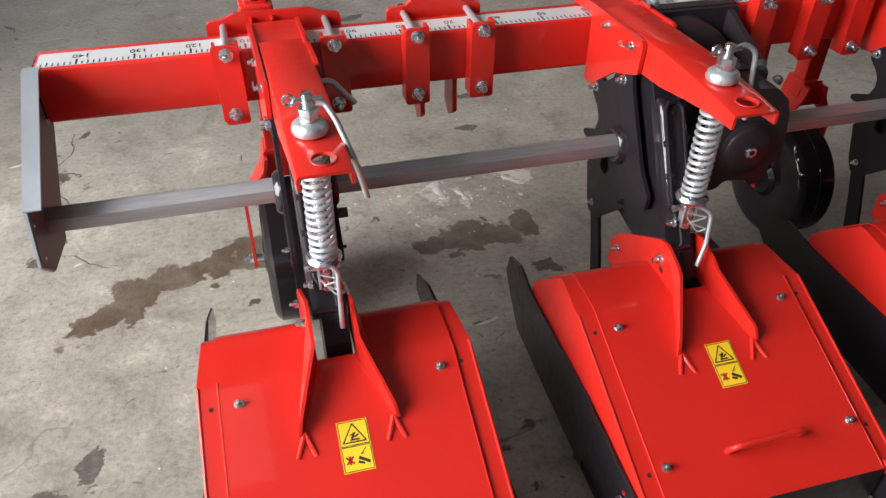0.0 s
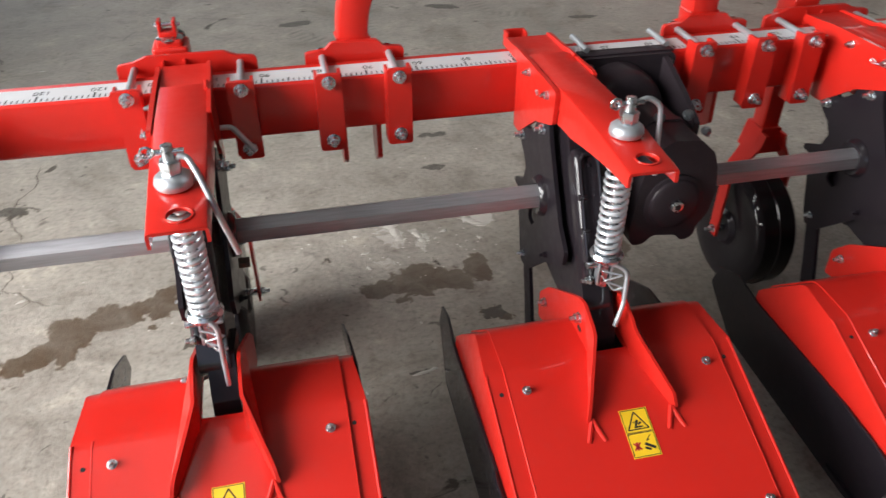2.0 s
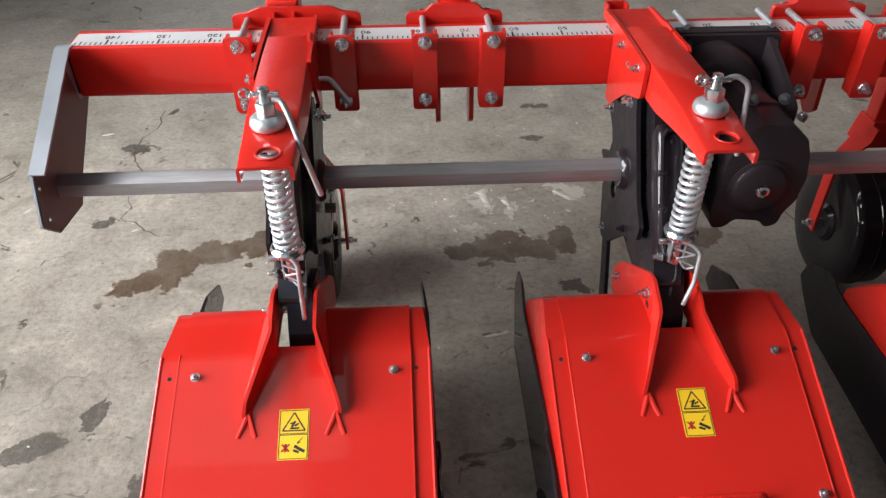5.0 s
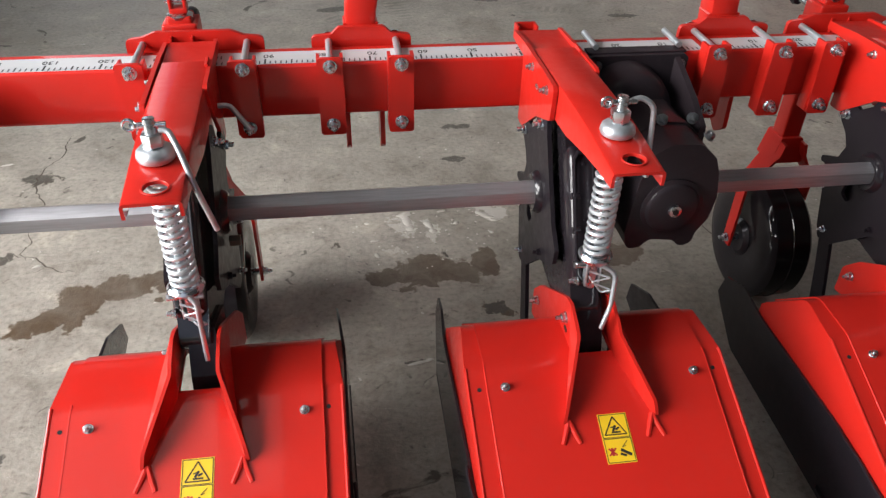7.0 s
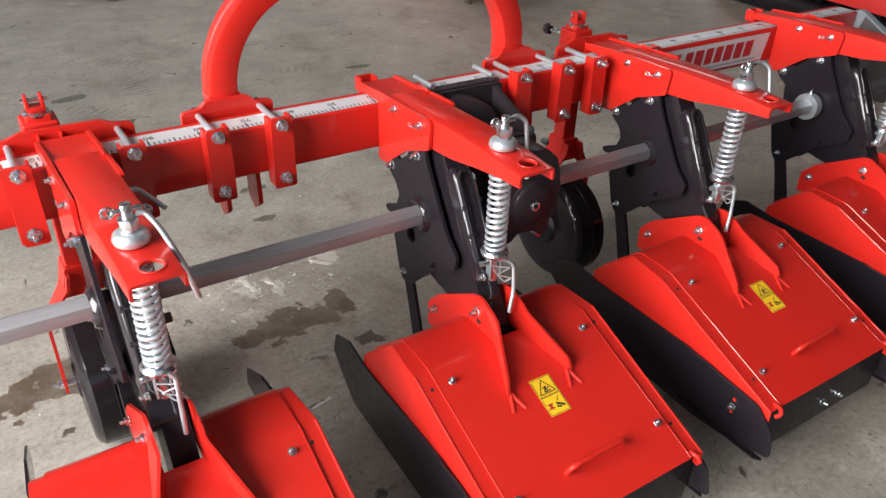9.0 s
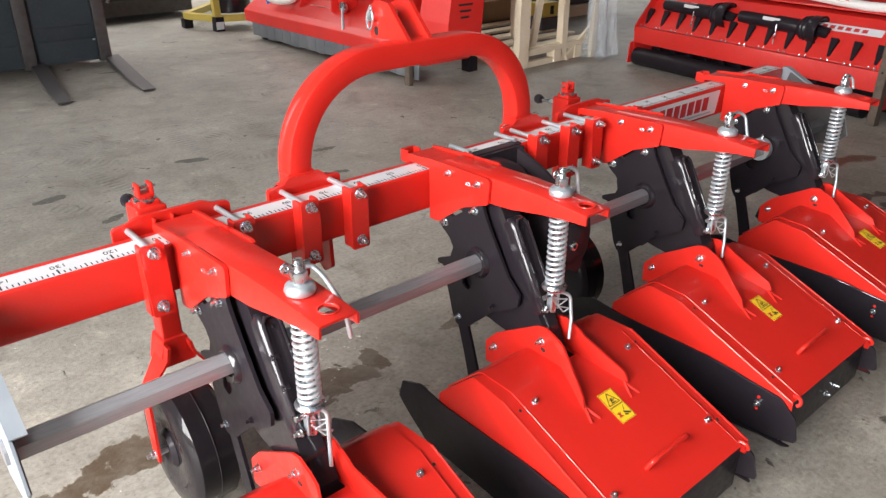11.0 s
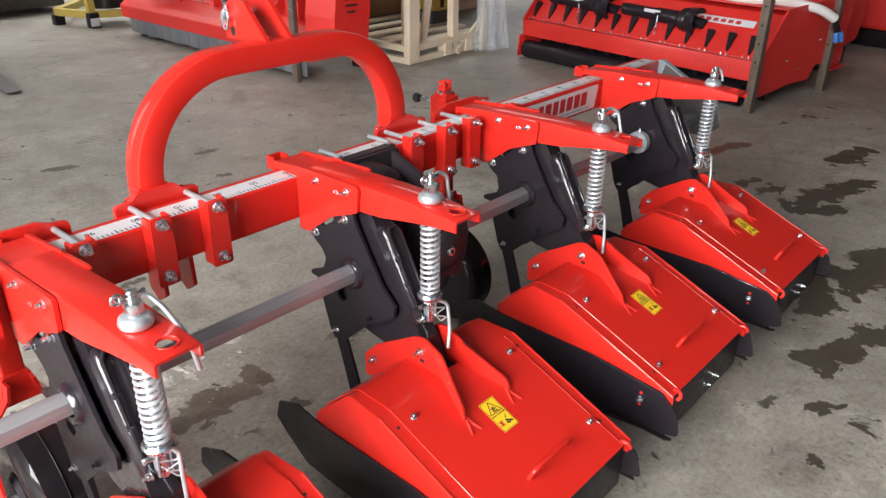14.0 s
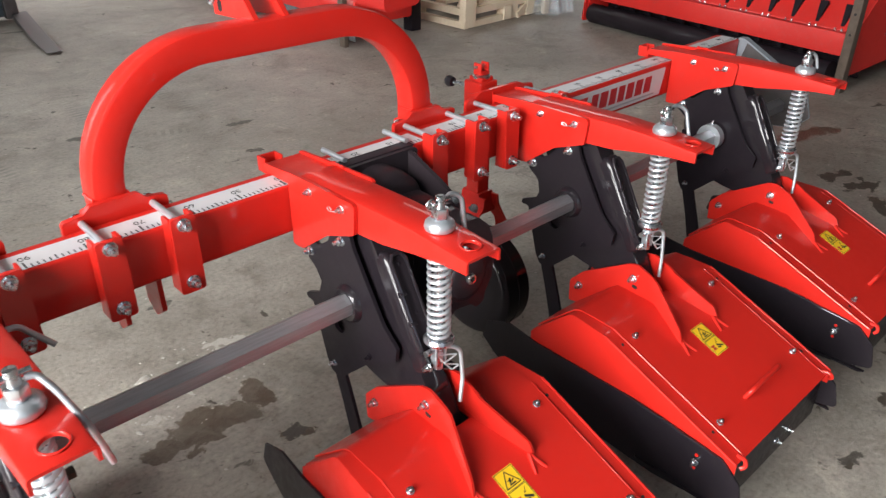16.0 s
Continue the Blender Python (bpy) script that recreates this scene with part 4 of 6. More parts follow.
    # lobed side plates
    plate = [(-0.088, 0.640), (-0.096, 0.664), (-0.122, 0.672), (-0.146, 0.664), (-0.180, 0.688), (-0.196, 0.722), (-0.224, 0.738), (-0.252, 0.728), (-0.262, 0.700), (-0.304, 0.632), (-0.346, 0.566), (-0.386, 0.532), (-0.382, 0.500), (-0.352, 0.478), (-0.296, 0.448), (-0.236, 0.392), (-0.200, 0.358), (-0.162, 0.354), (-0.146, 0.380), (-0.122, 0.460), (-0.108, 0.512), (-0.084, 0.512), (-0.084, 0.524), (-0.134, 0.546), (-0.146, 0.578), (-0.130, 0.602), (-0.104, 0.620)]
    bore = rounded([(-0.180, 0.484), (-0.206, 0.474), (-0.222, 0.496), (-0.212, 0.524), (-0.188, 0.516)], 0.012, 3)
    for s, xx in ((-1, -0.047), (1, 0.036)):
        pl = part("side_plate", cut_out(slab(rounded(plate, 0.008, 3), "x", xx - 0.004, xx + 0.004, 0.001), *([slab(bore, "x", xx - 0.02, xx + 0.02, 0)] if s < 0 else [])), BLACK_SATIN, u, "satin black lobed side plate")
        out = xx + s * 0.004
        bolt(pl, (out, -0.226, 0.706), (s, 0, 0), 0.0100)
        bolt(pl, (out, -0.116, 0.640), (s, 0, 0), 0.0100)
        bolt(pl, (out, -0.172, 0.382), (s, 0, 0), 0.0075)
        bolt(pl, (out, -0.300, 0.468), (s, 0, 0), 0.0075, mat=BLACK_SATIN)
        bolt(pl, (out, -0.120, 0.468), (s, 0, 0), 0.0070)
        part("flange_ring", lathe([(s * 0.000, 0.023), (s * 0.009, 0.024), (s * 0.012, 0.034), (s * 0.006, 0.040), (s * 0.000, 0.042)], (out, SHAFT_Y, SHAFT_Z), "x", 30, False), BLACK, pl, "gloss black bearing ring")
    part("shaft_nut", rod((0.046, -0.262, 0.520), (0.066, -0.262, 0.520), 0.011, 6, 0.001), BROWN_STEEL, u, "brown steel nut")
    # thin stay behind the case, down to the hood
    part("stay", slab(rounded([(-0.148, 0.400), (-0.192, 0.390), (-0.232, 0.270), (-0.262, 0.170), (-0.216, 0.170), (-0.186, 0.280)], 0.02), "x", -0.046, -0.038, 0.001), BLACK_SATIN, u, "satin black stay")
    # hood: two side sheets, a bolted cover, bracket plates
    prof = eased(PROFILE, 0.014)
    notch = lambda: box(-0.034, 0.033, -0.504, -0.250, 0.20, 0.45, 0)
    bm = sheet(-HOOD_W, HOOD_W, prof, 0.003)
    for v in bm.verts:  # the sheet narrows behind its front bend
        v.co.x *= 1.0 - 0.045 * min(1.0, max(0.0, (v.co.y + 0.520) / 0.105))
    hood = part("hood", cut_out(bm, notch()), RED, u, "red folded sheet-steel hood")
    cover = part("cover", cut_out(sheet(-0.203, 0.203, eased(PROFILE, 0.014), 0.003, 0.0045), notch()), RED, hood, "red bolted cover plate")
    side = [(-0.298, 0.285), (-0.412, 0.388), (-0.515, 0.383), (-0.874, 0.238), (-0.874, 0.200), (-0.30, 0.245)]
    for s in (-1, 1):
        bm = slab(rounded(side, [0.002, 0.012, 0.012, 0.004, 0.004, 0.004], 3), "x", s * (HOOD_W - 0.0015) - 0.0025, s * (HOOD_W - 0.0015) + 0.0025, 0.001)
        for v in bm.verts:
            v.co.x *= 1.0 - 0.045 * min(1.0, max(0.0, (v.co.y + 0.520) / 0.105)) * min(1.0, max(0.0, (v.co.z - 0.24) / 0.14))
        part("side_sheet", bm, RED, hood)
        # rolled edge along the fold
        edge = [(s * (HOOD_W - 0.002), y, z + 0.0015) for y, z in eased(PROFILE[2:], 0.014)]
        part("fold", sweep(edge, 0.0036, 8), RED, hood)
    for s in (-1, 1):
        part("cover_lip", sweep([(s * 0.203, y, z + 0.0066) for y, z in eased(PROFILE[2:], 0.014)], 0.0021, 6), RED, cover)
    for xx, yy in ((-0.172, -0.555), (0.172, -0.555), (-0.182, -0.797), (0.184, -0.790)):
        bolt(cover, (xx, yy, hood_z(yy) + 0.0074), (0, -0.376, 0.927), 0.0078, stub=0.6)
    for xx, yy in ((-0.217, -0.553), (0.212, -0.55), (-0.214, -0.80), (0.215, -0.80)):
        z = hood_z(yy)
        part("screw_hole", rod((xx, yy, z + 0.0028), (xx, yy - 0.0008, z + 0.0040 + (0.0034 if abs(xx) < 0.203 else 0)), 0.0038, 12), HOLE, hood)
    for s in (-1, 1):
        wing = rounded([(-0.270, 0.285), (-0.268, 0.348), (-0.305, 0.388), (-0.436, 0.466), (-0.462, 0.471), (-0.504, 0.454), (-0.618, 0.374), (-0.632, 0.342), (-0.520, 0.386), (-0.412, 0.393), (-0.300, 0.290)], [0.006, 0.02, 0.03, 0.03, 0.02, 0.03, 0.020, 0.006, 0.002, 0.002, 0.002])
        bm = slab(wing, "x", s * 0.038 - 0.003, s * 0.038 + 0.003, 0.0015)
        bmesh.ops.subdivide_edges(bm, edges=[e for e in bm.edges if e.calc_length() > 0.05], cuts=8)
        for v in bm.verts:  # the plates spread towards the tips, and a little at the back
            v.co.x += s * (0.037 * max(0, (-0.520 - v.co.y) / 0.092) + 0.006 * max(0, (v.co.y + 0.42) / 0.12))
        wg = part("wing_plate", bm, RED, hood, "red wing plate")
        if s < 0:
            bolt(wg, (-0.041, -0.452, 0.430), (-1, 0, 0), 0.0105)
            bolt(wg, (-0.048, -0.300, 0.345), (-1, 0, 0), 0.0095)
            part("slot", slab(rounded([(-0.452, 0.406), (-0.466, 0.404), (-0.466, 0.412), (-0.452, 0.414)], 0.003), "x", -0.0425, -0.0408, 0), HOLE, wg)
        tipx = s * 0.074
        for dx in (-0.016, 0.014):
            part("weld_toe", sweep([(tipx, -0.622, hood_z(-0.622) + 0.011), (tipx + dx * 0.5, -0.640, hood_z(-0.640) + 0.008), (tipx + dx, -0.657, hood_z(-0.657) + 0.006)], 0.0048, 8), RED, hood)
    # warning label
    zf = 0.0082
    a = math.atan2(PROFILE[2][1] - PROFILE[3][1], PROFILE[2][0] - PROFILE[3][0])
    yc = -0.655
    lab = part("warning_label", box(-0.0255, 0.0255, -0.043, 0.043, 0, 0.0005, 0), LABEL_YELLOW, hood, "yellow warning label with black symbols", smooth=0)
    lab.matrix_local = Matrix.Translation((0.003, yc, hood_z(yc) + zf)) @ Matrix.Rotation(a, 4, "X")
    warning_marks(lab)
    # grab handle and hooks
    hz = hood_z(-0.797) + 0.006
    part("grab_handle", sweep(smooth_path([(-0.064, -0.790, hz - 0.006), (-0.062, -0.806, hz + 0.030), (0.076, -0.804, hz + 0.030), (0.078, -0.788, hz - 0.006)], 0.016), 0.0060, 10), RED, hood)
    for s in (-1, 1):
        part("hook", sweep(smooth_path([(s * 0.212, -0.862, 0.243), (s * 0.214, -0.880, 0.246), (s * 0.218, -0.886, 0.232), (s * 0.224, -0.878, 0.224)], 0.008), 0.0050, 8), RED, hood)
    # black side shields, with raised rear tips
    shield = rounded([(-0.128, 0.182), (-0.142, 0.236), (-0.222, 0.270), (-0.300, 0.266), (-0.330, 0.263), (-0.620, 0.262), (-0.845, 0.240), (-0.892, 0.200), (-0.908, 0.135), (-0.800, 0.108), (-0.700, 0.098), (-0.260, 0.118), (-0.170, 0.158)], [0.006, 0.006, 0.012, 0.01, 0.01, 0.05, 0.03, 0.02, 0.012, 0.02, 0.02, 0.05, 0.02])
    for s in (-1, 1):
        bm = slab(shield, "x", s * 0.242 - 0.0025, s * 0.242 + 0.0025, 0.001)
        for v in bm.verts:
            v.co.x += s * (0.008 * (0.25 - v.co.z) / 0.15 - 0.012 * max(0, (-0.30 - v.co.y) / -0.14))
        sh = part("side_shield", bm, BLACK, u, "gloss black side shield")
        lip = slab(rounded([(s * 0.247, -0.640), (s * 0.258, -0.655), (s * 0.262, -0.880), (s * 0.247, -0.898)], 0.006), "z", 0.116, 0.1195, 0.0012)
        part("shield_lip", lip, BLACK, sh)
        part("top_fold", sweep([(s * (0.2465 + 0.0015 * math.sin(k * 1.3)), -0.630 - 0.020 * k, 0.2635 - 0.0021 * k - 0.00003 * k * k) for k in range(11)], 0.0032, 8), BLACK, sh)
        bolt(sh, (s * 0.249, -0.790, 0.198), (s, 0, 0), 0.0085)
        for dz in (0.018, -0.018):
            part("paint_dot", rod((s * 0.2465, -0.790, 0.198 + dz), (s * 0.2482, -0.790, 0.198 + dz), 0.0045, 10), RED, sh)
    flap = part("front_flap", box(-0.230, 0.230, -0.862, -0.857, 0.100, 0.238, 0.001), BLACK_SATIN, u, "black front flap")
    for xx in (0.009, 0.068):
        bolt(flap, (xx, -0.862, 0.146), (0, -1, 0), 0.008)
    part("rear_flap", join(box(-0.230, -0.120, -0.312, -0.308, 0.130, 0.292, 0.001), box(0.120, 0.230, -0.312, -0.308, 0.130, 0.292, 0.001)), BLACK_SATIN, u, "black rear flap")
    # rotor under the hood
    rot = part("rotor", rod((-0.215, -0.56, 0.175), (0.215, -0.56, 0.175), 0.035, 16), BLACK_SATIN, u, "black rotor under the hood")
    for k in range(8):
        ang = 2 * math.pi * k * 0.375
        xx = -0.18 + 0.05 * k
        c, s_ = math.cos(ang), math.sin(ang)
        part("tine", sweep(smooth_path([(xx, -0.56, 0.175), (xx, -0.56 + 0.13 * c, 0.175 + 0.13 * s_), (xx + 0.03, -0.56 + 0.145 * c, 0.175 + 0.145 * s_)], 0.02), 0.006, 6), BLACK_SATIN, rot)
    return u


def arm_bm():
    """Inverted channel from the bracket to the tip, tapering in depth over the last third."""
    stations = [(-0.085, 0.043, 0.795, 0.062), (-0.235, 0.043, 0.8005, 0.067), (-0.340, 0.043, 0.8035, 0.062), (-0.430, 0.0415, 0.8025, 0.045), (-0.495, 0.0410, 0.7985, 0.032), (-0.557, 0.0405, 0.7945, 0.024)]
    t, c = 0.005, 0.006
    bm = bmesh.new()
    rings = []
    for y, h, z, d in stations:
        sec = [(-h, z - d), (-h, z - c), (-h + 0.3 * c, z - 0.3 * c), (-h + c, z), (h - c, z), (h - 0.3 * c, z - 0.3 * c), (h, z - c), (h, z - d),
               (h - t, z - d), (h - t, z - c), (h - c, z - t), (-h + c, z - t), (-h + t, z - c), (-h + t, z - d)]
        rings.append([bm.verts.new((x, y, zz)) for x, zz in sec])
    n = len(rings[0])
    for a, b in zip(rings, rings[1:]):
        for k in range(n):
            bm.faces.new((a[k], a[(k + 1) % n], b[(k + 1) % n], b[k]))
    bm.faces.new(rings[0])
    bm.faces.new(rings[-1][::-1])
    return bm


def warning_marks(lab):
    """Black frame, triangle and simple signs on the label."""
    z0, z1 = 0.0006, 0.0009
    def bar(x0, y0, x1, y1, w, mat=INK, name="mark"):
        d = Vector((x1 - x0, y1 - y0)).normalized()
        n = Vector((-d.y, d.x)) * w / 2
        pts = [(x0 + n.x, y0 + n.y), (x1 + n.x, y1 + n.y), (x1 - n.x, y1 - n.y), (x0 - n.x, y0 - n.y)]
        return slab(pts, "z", z0, z1, 0)
    frame_bars = []
    for y0, y1 in ((-0.041, -0.001), (0.001, 0.041)):
        x = 0.0235
        frame_bars += [bar(-x, y0, x, y0, 0.0012), bar(-x, y1, x, y1, 0.0012), bar(-x, y0, -x, y1, 0.0012), bar(x, y0, x, y1, 0.0012)]
    part("label_border", join(*frame_bars), INK, lab, smooth=0)
    tri = [(-0.019, 0.006), (0.019, 0.006), (0.0, 0.037)]
    part("triangle", join(*[bar(*tri[i], *tri[(i + 1) % 3], 0.0022) for i in range(3)]), INK, lab, smooth=0)
    part("pictogram", join(bar(-0.007, 0.010, 0.009, 0.010, 0.003), bar(-0.004, 0.012, 0.002, 0.022, 0.004), bar(0.001, 0.014, 0.008, 0.018, 0.003), bar(-0.007, 0.018, 0.0, 0.020, 0.002)), INK, lab, smooth=0)
    part("pictogram", join(bar(0.002, -0.020, 0.019, -0.030, 0.005), bar(0.000, -0.027, 0.010, -0.031, 0.004), bar(0.006, -0.016, 0.016, -0.006, 0.0012), bar(0.006, -0.016, 0.012, -0.014, 0.0012)), INK, lab, smooth=0)
    part("pictogram", join(bar(-0.019, -0.017, -0.006, -0.029, 0.0030), bar(-0.019, -0.029, -0.006, -0.017, 0.0030), bar(-0.0125, -0.016, -0.0125, -0.030, 0.004)), INK_RED, lab, smooth=0)


UNIT_Y = (-0.010, 0.0, 0.0, 0.0)
first = build_unit(UNIT_X[0], "red cultivator unit with spring arm, chain case and hood")
first.location.y = UNIT_Y[0]
units = [first] + [copy_thing(first, Matrix.Translation((ux, uy, 0))) for ux, uy in zip(UNIT_X[1:], UNIT_Y[1:])]
# each hood hangs a few millimetres off its arm, and the first arm stands slightly askew
for un, dx in zip(units, (-0.001, 0.006, 0.0, 0.0)):
    for ob in un.children:
        if ob.name.split(".")[0] in ("hood", "side_shield", "front_flap", "rear_flap"):
            ob.location.x += dx
    if un is first:
        for ob in un.children:
            if ob.name.split(".")[0] == "arm":
                ob.matrix_local = Matrix.Translation((0.003, -0.45, 0)) @ Matrix.Rotation(radians(1.8), 4, "Z") @ Matrix.Translation((0, 0.45, 0))
# the clip handles hang differently on each unit
HANDLES = (
    [(0.012, -0.452, 0.847), (0.024, -0.454, 0.846), (0.036, -0.470, 0.828), (0.056, -0.497, 0.772), (0.072, -0.488, 0.700)],
    [(0.014, -0.448, 0.854), (0.032, -0.444, 0.858), (0.052, -0.450, 0.846), (0.054, -0.456, 0.790), (0.056, -0.462, 0.728)],
    [(0.014, -0.448, 0.854), (0.046, -0.446, 0.858), (0.062, -0.462, 0.846), (0.060, -0.476, 0.800), (0.058, -0.486, 0.772)],
    [(0.014, -0.448, 0.854), (0.030, -0.446, 0.855), (0.037, -0.456, 0.846), (0.038, -0.462, 0.828), (0.038, -0.466, 0.812)],
)
part("locking_pin", sweep(smooth_path([(0.048, -0.160, 0.742), (0.068, -0.160, 0.742), (0.105, -0.195, 0.708)], 0.014), 0.0048, 10), ZINC_DULL, first, "zinc locking pin")
WIRES = (
    [(-0.014, -0.458, 0.556), (0.004, -0.474, 0.570), (0.017, -0.478, 0.556), (0.016, -0.480, 0.433)],
    [(-0.022, -0.456, 0.562), (0.018, -0.466, 0.552), (0.034, -0.474, 0.540), (0.030, -0.486, 0.480), (0.016, -0.494, 0.436)],
    [(-0.014, -0.460, 0.552), (0.014, -0.468, 0.556), (0.030, -0.474, 0.546), (0.024, -0.484, 0.480), (0.014, -0.490, 0.430)],
    [(-0.014, -0.460, 0.552), (0.020, -0.466, 0.556), (0.040, -0.472, 0.546), (0.034, -0.484, 0.480), (0.022, -0.490, 0.430)],
)
for un, pts in zip(units, WIRES):
    part("wire_clip", sweep(smooth_path(pts, 0.012), 0.0044, 10), ZINC_DULL, un, "zinc wire clip")
for un, pts in zip(units, HANDLES):
    part("handle_clip", sweep(smooth_path(pts, 0.014), 0.0045, 10), ZINC_DULL, un, "zinc wire handle clip")


# ---- gearbox on the toolbar ----


def build_gearbox():
    g = thing("gearbox", (0, 0, 0), "black cast gearbox with round cover, mounted on the toolbar", "gearbox")
    mount = rounded([(-0.268, 0.768), (-0.068, 0.768), (-0.060, 0.760), (-0.062, 0.710), (-0.085, 0.640), (-0.115, 0.610), (-0.240, 0.610), (-0.272, 0.660)], 0.010)
    part("mount_plate", slab(mount, "y", -0.070, -0.056, 0.002), CAST_BLACK, g)
    part("top_plate", box(-0.268, -0.062, -0.060, -0.030, 0.7665, 0.7715, 0.002), CAST_BLACK, g)
    cheek = rounded([(-0.060, 0.766), (-0.085, 0.758), (-0.175, 0.722), (-0.235, 0.690), (-0.235, 0.640), (-0.060, 0.640)], 0.012)
    for xx in (-0.262, -0.084):
        part("cheek_plate", slab(cheek, "x", xx - 0.006, xx + 0.006, 0.002), CAST_BLACK, g)
    for xx in (-0.250, -0.075):
        part("long_bolt", rod((xx, -0.048, 0.7785), (xx, 0.034, 0.7785), 0.0062, 14), ZINC_DULL, g)
        for z in (0.748, 0.645):
            bolt(g, (xx, -0.070, z), (0, -1, 0), 0.0095, mat=ZINC_DARK, stub=0.3)
    # domed bevel housing under the plate, with its raised seam
    part("dome", lathe([(-0.062, 0.086), (-0.105, 0.087), (-0.135, 0.083), (-0.150, 0.074), (-0.156, 0.060), (-0.158, 0.030), (-0.159, 0.003)], (-0.190, 0, 0.672), "y", 48), CAST_BLACK, g, "black domed casting under the mount plate", smooth=80)
    # spur casting: broad shoulder towards the shaft, lobes at its foot
    body = [(-0.104, 0.684), (-0.092, 0.652), (-0.083, 0.600), (-0.090, 0.552), (-0.108, 0.524), (-0.112, 0.498), (-0.136, 0.492), (-0.150, 0.508), (-0.200, 0.514), (-0.214, 0.496), (-0.242, 0.494), (-0.250, 0.530), (-0.246, 0.575), (-0.240, 0.640), (-0.226, 0.694), (-0.190, 0.716), (-0.136, 0.712)]
    part("housing", slab(rounded(body, 0.022, 5), "y", -0.343, -0.085, 0.014, 3), CAST_BLACK, g, "satin black cast housing", smooth=60)
    part("housing_flange", slab(rounded([(-0.170 + (x + 0.170) * 1.035, 0.612 + (z - 0.612) * 1.035) for x, z in body], 0.012, 4), "y", -0.262, -0.246, 0.003), CAST_BLACK, g)
    part("cover", lathe([(-0.330, 0.053), (-0.349, 0.052), (-0.353, 0.049), (-0.3545, 0.044), (-0.355, 0.020)], (-0.170, 0, 0.586), "y", 48), CAST_BLACK, g)
    part("cover_rim", lathe([(-0.332, 0.052), (-0.332, 0.059), (-0.347, 0.059), (-0.349, 0.052)], (-0.170, 0, 0.586), "y", 48, False), CAST_BLACK, g)
    nut = part("filler_plug", rod((-0.168, -0.354, 0.585), (-0.168, -0.362, 0.585), 0.012, 24, 0.002), ZINC, g, "zinc plug")
    part("plug_socket", rod((-0.168, -0.362, 0.585), (-0.168, -0.3632, 0.585), 0.0065, 6), HOLE, nut)
    bolt(g, (-0.100, -0.290, 0.698), (0.35, -0.3, 0.85), 0.0105, mat=ZINC_DARK, stub=0.2)
    for bx, bz in ((-0.186, 0.712), (-0.128, 0.712)):
        bolt(g, (bx, -0.266, bz + 0.013), (0, -0.75, 0.66), 0.0105, mat=ZINC_DARK, stub=0.2)
    return g


build_gearbox()

# ---- gauge wheels with their jacks ----


